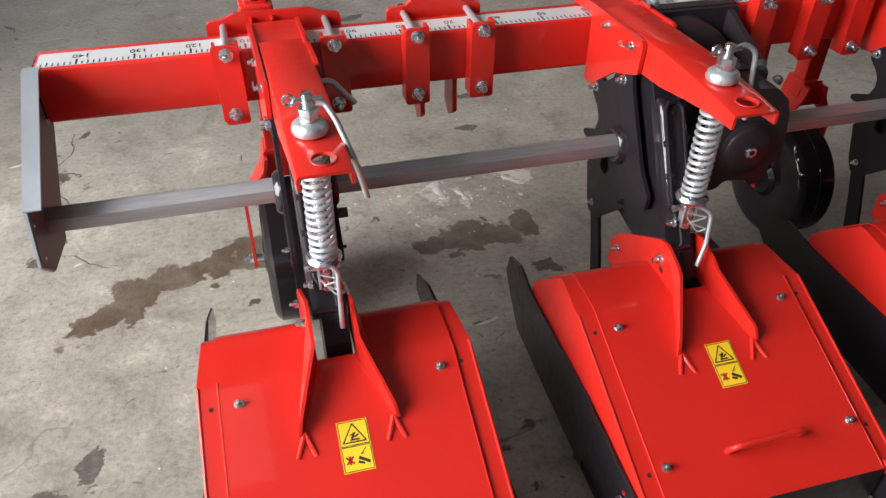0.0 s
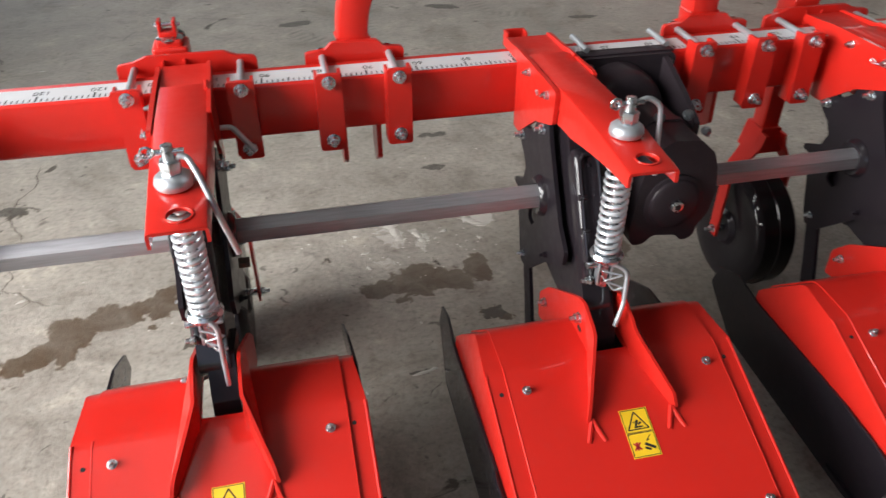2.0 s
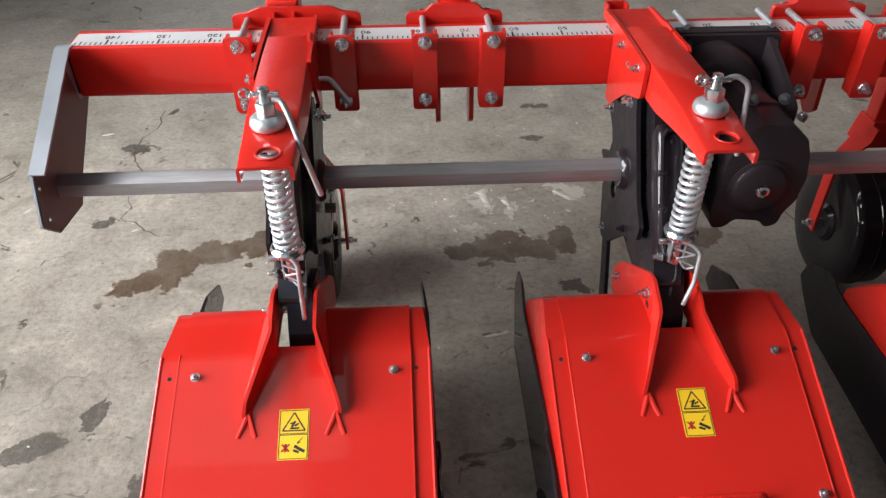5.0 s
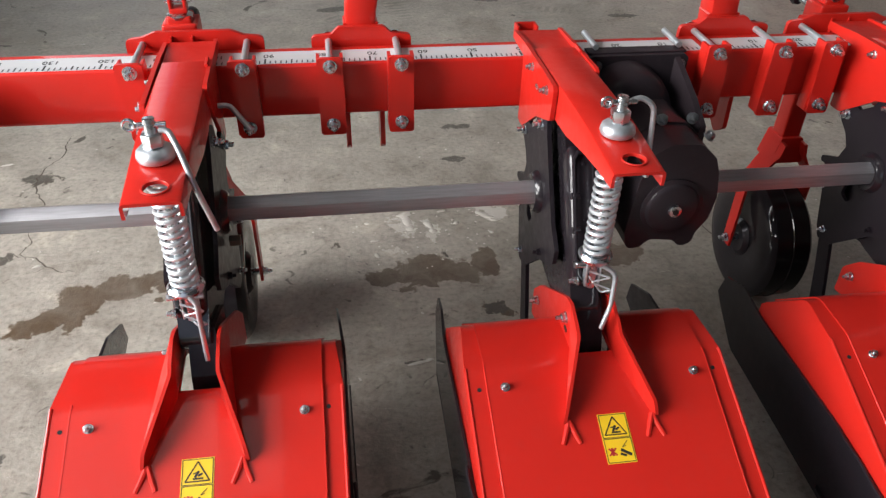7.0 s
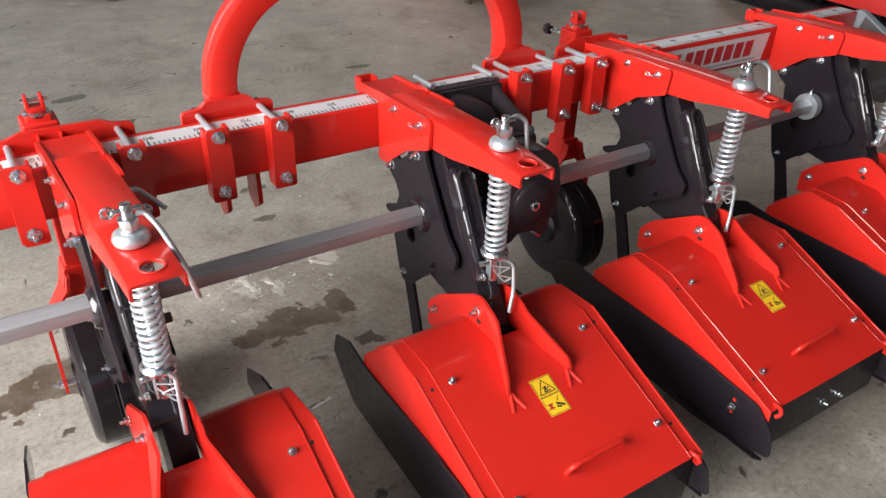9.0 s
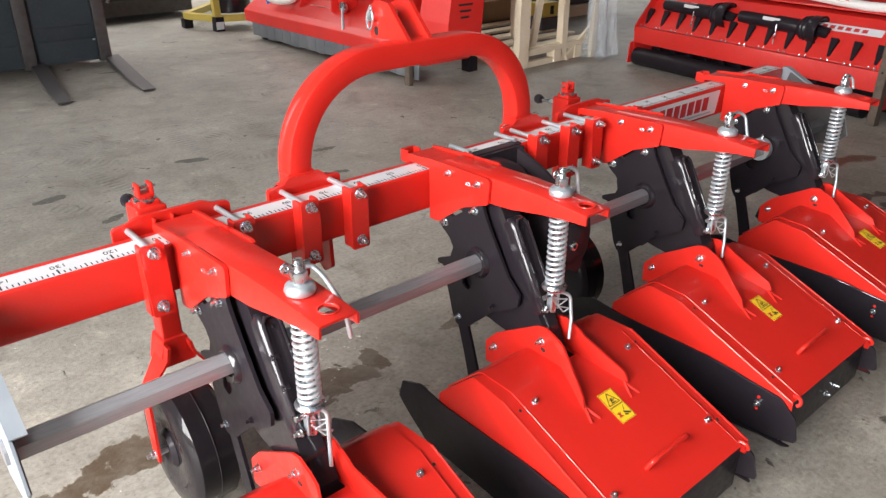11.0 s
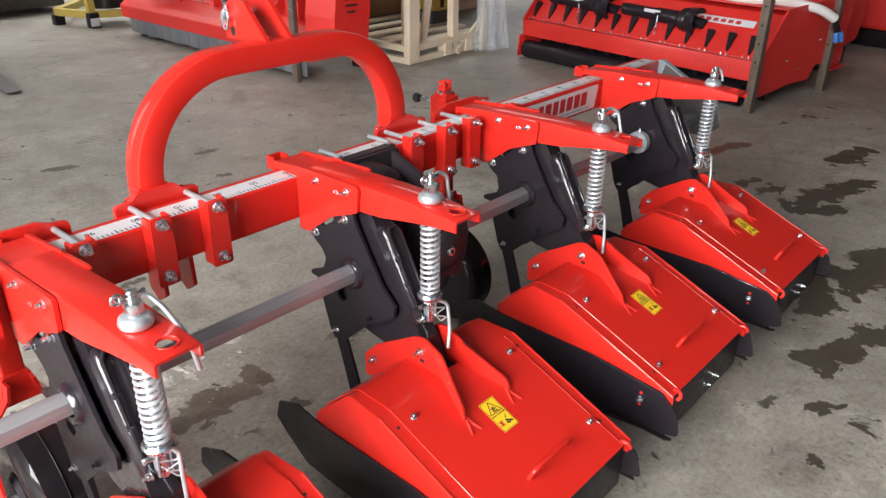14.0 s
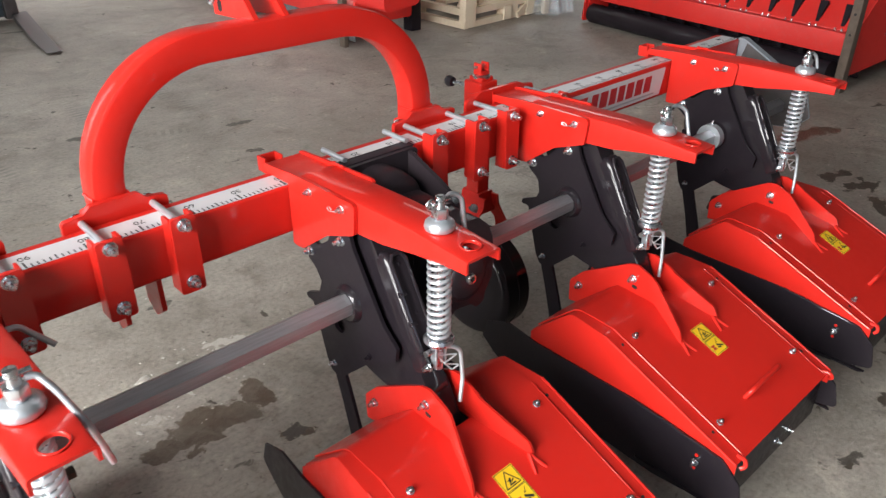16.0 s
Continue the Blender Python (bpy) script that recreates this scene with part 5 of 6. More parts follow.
def build_wheel(x0, label, cx=-0.042, cy=0.090):
    w = thing("gauge_wheel", (x0, 0, 0), label, "gauge wheel", "gauge wheels under the toolbar")
    R = 0.168
    half = 0.060
    prof = [(-half + 0.006, 0.050), (-half + 0.002, 0.075), (-half - 0.002, 0.110), (-half, 0.146), (-half + 0.006, 0.158), (-half + 0.016, R), (-0.0022, R + 0.001), (-0.0010, R + 0.003), (0.0010, R + 0.003), (0.0022, R + 0.001), (half - 0.016, R), (half - 0.006, 0.158), (half, 0.146), (half + 0.002, 0.110), (half - 0.002, 0.075), (half - 0.006, 0.050)]
    part("tyre", lathe(prof, (cx, cy, R + 0.003), "x", 64), TYRE, w, "glossy black solid wheel")
    hub = part("hub", lathe([(-half - 0.002, 0.014), (-half - 0.006, 0.040), (-half + 0.004, 0.052), (half - 0.004, 0.052), (half + 0.006, 0.040), (half + 0.002, 0.014)], (cx, cy, R), "x", 32), BLACK_SATIN, w)
    part("axle", rod((cx - half - 0.028, cy, R), (cx + half + 0.028, cy, R), 0.009, 16), ZINC, hub)
    for s in (-1, 1):
        bm = bmesh.new()
        t = 0.0035
        # a flat bar cranked outwards below the post
        line = [(0.026, 0.462, 0.036), (0.032, 0.430, 0.036), (0.084, 0.352, 0.024), (0.087, 0.330, 0.019), (0.088, 0.150, 0.017)]
        rings = []
        for dx, z, hw in line:
            rings.append([bm.verts.new((cx + s * (dx + a * t), cy + b * hw, z)) for a, b in ((-1, -1), (1, -1), (1, 1), (-1, 1))])
        for a, b in zip(rings, rings[1:]):
            for k in range(4):
                bm.faces.new((a[k], a[(k + 1) % 4], b[(k + 1) % 4], b[k]))
        bm.faces.new(rings[0])
        bm.faces.new(rings[-1][::-1])
        fork = part("fork_arm", soften(bm, 0.0015), RED, w, "red cranked flat fork arm")
        bolt(fork, (cx + s * 0.0915, cy, R), (s, 0, 0), 0.0115)
    px, py = cx, cy + 0.022
    part("post", box(px - 0.024, px + 0.024, py - 0.024, py + 0.024, 0.400, 0.812, 0.005, 3), RED, w, "red square-tube post")
    part("sleeve", box(px - 0.034, px + 0.034, py - 0.032, py + 0.034, 0.640, 0.800, 0.006, 3), RED, w)
    part("lower_sleeve", slab(rounded([(px - 0.028, 0.470), (px + 0.028, 0.470), (px + 0.044, 0.400), (px - 0.044, 0.400)], 0.006), "y", py - 0.034, py + 0.034, 0.002), RED, w)
    part("screw_cap", lathe([(0.806, 0.025), (0.811, 0.026), (0.815, 0.019), (0.817, 0.010)], (px, py, 0), "z", 24), ZINC, w)
    part("yoke", box(px - 0.017, px + 0.017, py - 0.015, py + 0.015, 0.816, 0.826, 0.002), RED, w)
    for s in (-1, 1):
        part("yoke_ear", box(px + s * 0.014 - 0.0035, px + s * 0.014 + 0.0035, py - 0.014, py + 0.014, 0.822, 0.848, 0.003), RED, w)
    part("yoke_pin", rod((px - 0.025, py, 0.838), (px + 0.025, py, 0.838), 0.0040, 12), ZINC, w)
    part("crank", sweep(smooth_path([(px + 0.010, py + 0.03, 0.770), (px + 0.005, py + 0.060, 0.770), (px + 0.002, py + 0.115, 0.768)], 0.02), 0.0065, 10), ZINC, w)
    part("knob", lathe([(-0.016, 0.006), (-0.012, 0.013), (0.0, 0.017), (0.010, 0.014), (0.016, 0.006)], (px + 0.001, py + 0.125, 0.768), "y", 20), BLACK, w, "round black knob")
    # wide clamp round the toolbar
    for s, xx in ((-1, -0.110), (1, 0.089)):
        y0 = BEAM_Y0 - 0.002
        part("clamp_channel", join(slab(rounded([(xx - 0.020, 0.632), (xx + 0.026, 0.632), (xx + 0.023, 0.790), (xx - 0.027, 0.790)], 0.008), "y", y0 - 0.035, y0 - 0.027, 0.002),
                                    box(xx - 0.024, xx - 0.018, y0 - 0.030, y0, 0.636, 0.787, 0.0015), box(xx + 0.018, xx + 0.024, y0 - 0.030, y0, 0.636, 0.787, 0.0015)), RED, w)
        for z in (0.774, 0.655):
            part("long_bolt", rod((xx, y0 - 0.03, z), (xx, 0.066, z), 0.0068, 14), ZINC_DULL, w)
            bolt(w, (xx, y0 - 0.035, z), (0, -1, 0), 0.0125)
    back = rounded([(-0.142, 0.625), (0.122, 0.625), (0.122, 0.784), (0.085, 0.788), (0.060, 0.798), (-0.085, 0.798), (-0.110, 0.788), (-0.142, 0.784)], 0.012)
    part("back_plate", slab(back, "y", 0.048, 0.058, 0.002), RED, w)
    for xx in (-0.075, 0.045):
        part("gusset", slab(rounded([(0.058, 0.64), (0.115, 0.66), (0.115, 0.775), (0.058, 0.794)], 0.006), "x", xx - 0.004, xx + 0.004, 0.0015), RED, w)
    return w


build_wheel(UNIT_X[0], "black gauge wheel in a red fork with screw jack")
build_wheel(UNIT_X[2], "black gauge wheel in a red fork with screw jack", -0.008, 0.104)

# ---- stored machines and goods behind ----


def place(ob, x, y, turn=0.0):
    ob.matrix_basis = Matrix.Translation((x, y, 0)) @ Matrix.Rotation(radians(turn), 4, "Z")
    return ob


def build_mulcher():
    """Long red flail mulcher with a rubber skirt, its long side along its own y axis; front at local x = 0."""
    m = thing("flail_mulcher", (0, 0, 0), "red flail mulcher with grey rubber skirt, standing on stand legs", "mulcher")
    L0, L1 = 0.0, 2.85
    deck = rounded([(0.0, 0.175), (-0.005, 0.285), (0.050, 0.330), (0.30, 0.470), (0.42, 0.540), (0.47, 0.540), (0.50, 0.400), (0.50, 0.175)], [0.005, 0.02, 0.03, 0.04, 0.04, 0.06, 0.05, 0.01])
    bm = bmesh.new()
    ring = []
    for y in (L0, L1):
        ring.append([bm.verts.new((x, y, z)) for x, z in deck])
    n = len(deck)
    for k in range(n):
        bm.faces.new((ring[0][k], ring[0][(k + 1) % n], ring[1][(k + 1) % n], ring[1][k]))
    bm.faces.new(ring[0])
    bm.faces.new(ring[1])
    part("deck", soften(bm, 0.004), RED_FAR, m)
    w = 0.15
    k = 0
    y = L0 + 0.02
    while y + w < L1:
        strip = box(0.004, 0.012, y, y + w - 0.006, 0.040 + 0.006 * (k % 3), 0.180, 0.002)
        part("skirt_strip", strip, RUBBER_GREY, m, "grey rubber skirt strip" if k == 0 else "")
        y += w
        k += 1
    for yy in (2.62,):
        part("skid", box(0.06, 0.60, yy - 0.04, yy + 0.04, 0.0, 0.18, 0.02), BLACK_SATIN, m)
    # drive side box
    sidebox = rounded([(-0.02, 0.300), (-0.02, 0.520), (0.04, 0.900), (0.10, 1.060), (0.26, 1.060), (0.34, 0.700), (0.30, 0.330)], [0.05, 0.05, 0.08, 0.08, 0.08, 0.08, 0.06])
    sb = part("drive_cover", slab(sidebox, "y", -0.36, -0.03, 0.015, 3), RED_FAR, m)
    for r in range(3):
        part("cover_mark", box(0.08 + 0.01 * r, 0.22 - 0.02 * r, -0.364, -0.3605, 0.640 - 0.045 * r, 0.655 - 0.045 * r, 0), INK, sb)
    part("end_plate", slab(rounded([(-0.01, 0.16), (-0.01, 0.34), (0.30, 0.50), (0.44, 0.56), (0.52, 0.40), (0.52, 0.16)], 0.03), "y", -0.02, 0.0, 0.003), RED_FAR, m)
    for yy in (0.35, 1.05, 1.85, 2.55):
        part("upright", box(0.36, 0.44, yy - 0.04, yy + 0.04, 0.50, 1.15, 0.008), RED_FAR, m)
    part("headstock_tube", box(0.32, 0.44, 0.30, 2.60, 0.66, 0.78, 0.01), RED_FAR, m)
    part("top_tube", box(0.34, 0.46, 0.30, 2.60, 1.05, 1.17, 0.01), RED_FAR, m)
    part("back_panel", box(0.47, 0.50, 0.20, 2.70, 0.50, 1.10, 0.004), RED_FAR, m)
    part("gear_housing", lathe([(0.0, 0.05), (0.0, 0.13), (0.10, 0.15), (0.22, 0.14), (0.26, 0.06)], (0.22, 2.22, 0.60), "x", 28), RED_FAR, m)
    part("stub_shaft", rod((0.10, 2.22, 0.50), (0.24, 2.22, 0.50), 0.035, 18, 0.004), ZINC_DULL, m)
    part("side_shift_rod", rod((0.28, 0.45, 0.60), (0.28, 1.35, 0.60), 0.014, 14), ZINC, m, "bright chrome rod")
    part("slide_block", join(box(0.14, 0.30, 1.24, 1.26, 0.40, 0.64, 0.004), box(0.14, 0.30, 1.42, 1.44, 0.40, 0.64, 0.004), box(0.20, 0.30, 1.26, 1.42, 0.44, 0.56, 0.008)), RED_FAR, m)
    for yy in (0.62, 1.98):
        part("deck_rib", slab(rounded([(0.12, 0.370), (0.34, 0.490), (0.40, 0.66), (0.34, 0.66), (0.16, 0.45)], 0.02), "y", yy - 0.006, yy + 0.006, 0.002), RED_FAR, m)
    part("slide_block", box(0.16, 0.30, 0.28, 0.45, 0.42, 0.62, 0.02), RED_FAR, m)
    piv = part("pivot_nut", rod((0.09, 1.18, 0.47), (0.12, 1.18, 0.47), 0.045, 20, 0.004), ZINC, m)
    part("lever", rod((0.085, 1.17, 0.46), (0.02, 1.08, 0.30), 0.012, 12, 0.002), ZINC_DULL, piv, "zinc lever")
    lab = part("deck_label", box(-0.15, 0.15, -0.012, 0.012, 0, 0.001, 0), LABEL_WHITE, m, "white label")
    lab.matrix_local = Matrix.Translation((0.19, 1.70, 0.4115)) @ Matrix.Rotation(radians(90), 4, "Z") @ Matrix.Rotation(radians(29), 4, "X") @ Matrix.Diagonal((1, 1.8, 1, 1))
    ring_pts = [(0.10 + 0.05 * math.sin(a) + 0.02 * math.sin(2 * a), 2.22 + 0.33 * math.cos(a), 0.645 + 0.225 * math.sin(a) + 0.012 * math.sin(3 * a)) for a in (2 * math.pi * q / 28 for q in range(28))]
    hose = part("hose_loop", sweep(ring_pts, 0.040, 12, True), WHITE_WRAP, m, "white wrapped hydraulic hose loop")
    part("hose_coupling", rod((0.12, 2.56, 0.40), (0.12, 2.52, 0.30), 0.02, 14, 0.003), BLUE, hose)
    stand = part("stand_leg", box(-0.06, -0.02, 0.06, 0.12, 0.0, 1.25, 0.003), BROWN_STEEL, m, "bare steel stand leg")
    for q in range(5):
        bolt(stand, (-0.06, 0.09, 0.35 + 0.2 * q), (-1, 0, 0), 0.010)
    part("foot", box(0.64, 0.74, 0.12, 0.22, 0.0, 0.33, 0.008), BLACK_SATIN, m)
    part("foot_beam", box(0.44, 0.72, 0.13, 0.21, 0.24, 0.32, 0.006), BLACK_SATIN, m)
    film = bmesh.new()
    bmesh.ops.create_grid(film, x_segments=18, y_segments=14, size=0.5)
    for v in film.verts:
        v.co = Vector((0.30 + 0.012 * math.sin(v.co.x * 40 + v.co.y * 17), 1.75 + v.co.x * 0.75, 0.74 + v.co.y * 0.42 + 0.01 * math.sin(v.co.x * 33)))
    part("film_sheet", film, FILM, m, "crumpled clear film")
    return m


place(build_mulcher(), 2.19, 3.15)


def build_pto(at, length, turn, label):
    """A guarded universal-joint shaft with its bell guard."""
    p = thing("pto_shaft", (0, 0, 0), label, "drive shaft", "guarded shafts on the mulcher")
    part("guard_tube", lathe([(0.0, 0.030), (0.0, 0.042), (0.04, 0.046), (0.30, 0.047), (0.32, 0.055), (length - 0.12, 0.056), (length - 0.12, 0.030)], (0, 0, 0), "x", 24), BLACK_SATIN, p)
    bell = [(length - 0.14, 0.056), (length - 0.10, 0.085), (length - 0.085, 0.080), (length - 0.07, 0.092), (length - 0.055, 0.086), (length - 0.04, 0.098), (length + 0.03, 0.104), (length + 0.03, 0.090), (length - 0.05, 0.060)]
    part("bell_guard", lathe(bell, (0, 0, 0), "x", 28), BLACK_SATIN, p, "ribbed black bell guard")
    part("yoke", rod((length - 0.02, 0, 0), (length + 0.085, 0, -0.01), 0.040, 16, 0.004), BLACK_SATIN, p)
    part("tag", box(0.22, 0.36, -0.049, -0.043, 0.015, 0.040, 0.001), LABEL_WHITE, p, "white tag")
    part("chain", sweep([(length * 0.55, -0.06, 0.0), (length * 0.55 + 0.01, -0.075, -0.05), (length * 0.55, -0.07, -0.11), (length * 0.55 + 0.008, -0.075, -0.16)], 0.006, 6), ZINC, p)
    p.matrix_basis = Matrix.Translation(at) @ Matrix.Rotation(radians(turn), 4, "Z")
    return p


def build_tiller():
    """Red rotary harrow or stone burier seen from its toothed side. Local: x along its length, y back, front face at y = 0."""
    m = thing("rotary_tiller", (0, 0, 0), "red rotary tiller with black spring teeth and a roller", "tiller")
    W = 2.22
    part("front_rail", box(0, W, -0.01, 0.05, 0.195, 0.330, 0.004), RED_FAR, m)
    deck = rounded([(0.052, 0.326), (0.30, 0.610), (0.62, 0.640), (0.92, 0.600), (0.92, 0.560), (0.62, 0.600), (0.31, 0.570), (0.075, 0.300)], 0.02)
    part("deck", slab(deck, "x", 0.0, W, 0.003), RED_FAR, m)
    part("deck_fold", box(0.0, W, 0.30, 0.90, 0.640, 0.650, 0.003), RED_FAR, m)
    d = Vector((0, 0.248, 0.284)).normalized()
    for k in range(13):
        xx = 0.04 + k * (W - 0.17) / 12
        bm = bmesh.new()
        base, tip = Vector((xx, 0.075, 0.352)), Vector((xx - 0.015, 0.075, 0.352)) + d * 0.135
        nrm = Vector((0, -d.z, d.y))
        ring = []
        for p, h, lift in ((base, 0.010, 0.004), (base.lerp(tip, 0.5), 0.019, 0.020), (tip, 0.028, 0.030)):
            ring.append([bm.verts.new(p + Vector((a * h, 0, 0)) + nrm * b) for a, b in ((-1, 0.0), (1, 0.0), (1, lift), (-1, lift))])
        for a, b in zip(ring, ring[1:]):
            for q in range(4):
                bm.faces.new((a[q], a[(q + 1) % 4], b[(q + 1) % 4], b[q]))
        bm.faces.new(ring[0])
        bm.faces.new(ring[-1][::-1])
        tooth = part("tooth", soften(bm, 0.003), BLACK_SATIN, m, "black spring tooth" if k == 0 else "")
        for s in (-1, 1):
            bolt(tooth, (xx + s * 0.022, -0.010 + 0.045, 0.331), (0, 0, 1), 0.009)
    for k in range(11):
        xx = 0.18 + k * 0.165
        part("lower_tine", slab([(xx - 0.02, 0.20), (xx + 0.02, 0.20), (xx + 0.045, 0.06), (xx + 0.02, 0.06)], "y", 0.10, 0.13, 0.003), BLACK_SATIN, m)
    part("roller", rod((0.02, 0.02, 0.078), (W - 0.1, 0.02, 0.078), 0.075, 28, 0.004), BLACK_SATIN, m, "long black roller")
    part("roller_end", slab(rounded([(-0.06, 0.02), (0.08, 0.02), (0.10, 0.20), (-0.04, 0.20)], 0.02), "x", -0.02, -0.005, 0.002), RED_FAR, m)
    # added black sheet that stands in for the shade under the deck
    part("under_deck_shade", box(0.02, W - 0.02, 0.20, 0.22, 0.03, 0.30, 0.002), BLACK_SATIN, m)
    # right end panel with cut-out, running back
    end = rounded([(0.0, 0.08), (-0.02, 0.34), (0.25, 0.66), (1.10, 0.69), (1.23, 0.52), (1.25, 0.17), (0.99, 0.13), (0.93, 0.21), (0.82, 0.21), (0.74, 0.11), (0.45, 0.12)], [0.02, 0.03, 0.06, 0.08, 0.1, 0.03, 0.02, 0.03, 0.03, 0.03, 0.03])
    pn = part("end_panel", slab(end, "x", W, W + 0.012, 0.002), RED_FAR, m)
    part("foot_flange", box(W + 0.012, W + 0.060, 0.99, 1.25, 0.150, 0.160, 0.002), RED_FAR, pn)
    for yy, zz in ((0.35, 0.30), (0.55, 0.22), (0.8, 0.4), (1.04, 0.19), (1.12, 0.20), (1.20, 0.21)):
        bolt(pn, (W + 0.012, yy, zz), (1, 0, 0), 0.008)
    part("end_panel", slab([(0.0, 0.08), (-0.02, 0.34), (0.25, 0.66), (0.95, 0.68), (1.0, 0.1)], "x", -0.004, 0.006, 0.002), RED_FAR, m)
    part("main_tube", box(0.0, W, 0.55, 0.72, 0.72, 0.90, 0.01), RED_FAR, m)
    for xx in (0.35, 0.95, 1.55):
        part("support", slab(rounded([(0.35, 0.64), (0.80, 0.64), (0.72, 1.05), (0.58, 1.05)], 0.03), "x", xx - 0.012, xx + 0.012, 0.003), RED_FAR, m)
    part("rear_hood", box(0.0, W, 0.80, 1.30, 0.30, 0.74, 0.02), RED_FAR, m)
    part("upper_frame", box(0.05, W, 0.62, 0.80, 1.05, 1.20, 0.01), RED_FAR, m)
    for x0, x1, r in ((0.36, 0.72, 0), (1.45, 2.02, 1)):
        lb = part("deck_label", box(x0, x1, -0.028, 0.028, 0.0, 0.001, 0), LABEL_WHITE, m, "white lettered label")
        lb.matrix_local = Matrix.Translation((0, 0.225, 0.528)) @ Matrix.Rotation(radians(48.9), 4, "X") @ Matrix.Translation((0, 0, 0.002))
        for q in range(7 if r else 4):
            part("label_bar", box(x0 + 0.06 + 0.06 * q, x0 + 0.10 + 0.06 * q, -0.014, 0.014, 0.0011, 0.0016, 0), INK_RED, lb)
    # stand posts with punched holes
    for xx, yy in ((W + 0.02, -0.075), (W + 0.030, 0.95), (-0.05, 0.60)):
        post = part("stand_post", box(xx - 0.028, xx + 0.028, yy - 0.028, yy + 0.028, 0.0, 1.5, 0.004), BROWN_STEEL, m, "brown steel stand post")
        for q in range(8):
            part("pin_hole", rod((xx, yy - 0.0285, 0.35 + 0.12 * q), (xx, yy - 0.0275, 0.35 + 0.12 * q), 0.008, 10), HOLE, post)
    # hose with a white sleeve and blue couplings
    hz = [(1.25, 0.42, 0.70), (1.55, 0.36, 0.69), (1.85, 0.34, 0.675), (2.08, 0.42, 0.69), (2.28, 0.60, 0.64), (2.34, 0.72, 0.57)]
    hose = part("sleeved_hose", sweep(smooth_path(hz, 0.15), 0.033, 12), WHITE_WRAP, m, "white sleeved hydraulic hoses")
    for s in (-1, 1):
        part("hose_end", rod((2.34, 0.72 + 0.015 * s, 0.57), (2.365, 0.77 + 0.03 * s, 0.46), 0.013, 12), BLACK_SATIN, hose)
        part("coupling", rod((2.365, 0.77 + 0.03 * s, 0.475), (2.375, 0.785 + 0.038 * s, 0.405), 0.020, 14, 0.004), BLUE, hose, "blue coupling")
    shackle = [(1.62 + 0.035 * math.cos(a), 0.33, 0.70 + 0.040 * math.sin(a)) for a in (math.pi * q / 10 for q in range(11))]
    part("lifting_eye", sweep(shackle, 0.012, 8), RED_FAR, m)
    return m


TILLER = Matrix.Translation((4.16, 2.56, 0)) @ Matrix.Rotation(radians(-98), 4, "Z")
tiller = build_tiller()
tiller.matrix_basis = TILLER
for sx, sl, tw, lb in ((0.17, 0.60, 4, "black guarded drive shaft lying on the tiller deck"), (0.93, 0.64, 3, "black guarded drive shaft with white tag on the deck")):
    pt = build_pto((0, 0, 0), sl, 0, lb)
    pt.matrix_basis = TILLER @ Matrix.Translation((sx, 0.150, 0.520)) @ Matrix.Rotation(radians(tw), 4, "Z") @ Matrix.Rotation(radians(2), 4, "Y")


def build_crate():
    c = thing("wooden_crate", (0, 0, 0), "open pale wooden crate frame on a pallet base", "crate")
    def beam(name, a, b, w, t):
        a, b = Vector(a), Vector(b)
        bm = sweep([a, b], 0, section=[(-w / 2, -t / 2), (w / 2, -t / 2), (w / 2, t / 2), (-w / 2, t / 2)])
        return part(name, soften(bm, 0.003), WOOD, c)
    for xx, yy, w in ((3.24, 3.06, 0.12), (3.81, 3.10, 0.07), (3.24, 4.2, 0.10), (4.30, 4.15, 0.10), (3.72, 3.60, 0.05)):
        beam("post", (xx, yy, 0.02), (xx, yy, 1.7), w, 0.07)
    beam("brace", (3.44, 3.12, 0.16), (3.66, 3.12, 1.3), 0.07, 0.03)
    beam("brace", (3.83, 3.06, 0.02), (4.28, 3.14, 0.26), 0.05, 0.03)
    for z in (0.68, 1.35):
        beam("rail", (3.22, 3.10, z), (3.22, 4.2, z), 0.03, 0.10)
        beam("rail", (3.20, 3.14, z + 0.10), (4.34, 3.20, z + 0.10), 0.03, 0.09)
    for k in range(5):
        beam("base_board", (3.26, 3.14 + 0.26 * k, 0.155), (4.32, 3.17 + 0.26 * k, 0.155), 0.022, 0.12)
    for z in (0.03, 0.13):
        beam("base_runner", (3.20, 3.03, z), (3.20, 3.60, z), 0.05, 0.05)
        beam("base_runner", (3.24, 3.06, z), (4.32, 3.12, z), 0.05, 0.05)
    for k in range(3):
        beam("base_block", (3.70 + 0.30 * k, 3.09 + 0.01 * k, 0.01), (3.70 + 0.30 * k, 3.09 + 0.01 * k, 0.12), 0.09, 0.09)
    beam("side_runner", (3.24, 3.60, 0.08), (3.30, 4.2, 0.08), 0.08, 0.10)
    return c


build_crate()
CARD = paint("brown_cardboard", (0.26, 0.15, 0.08), (0.33, 0.20, 0.11), rough=0.8, coat=0.0, dust=0.2)
DARK_GOODS = paint("dark_grey_goods", (0.035, 0.038, 0.045), (0.055, 0.06, 0.068), rough=0.6, coat=0.0, dust=0.2)


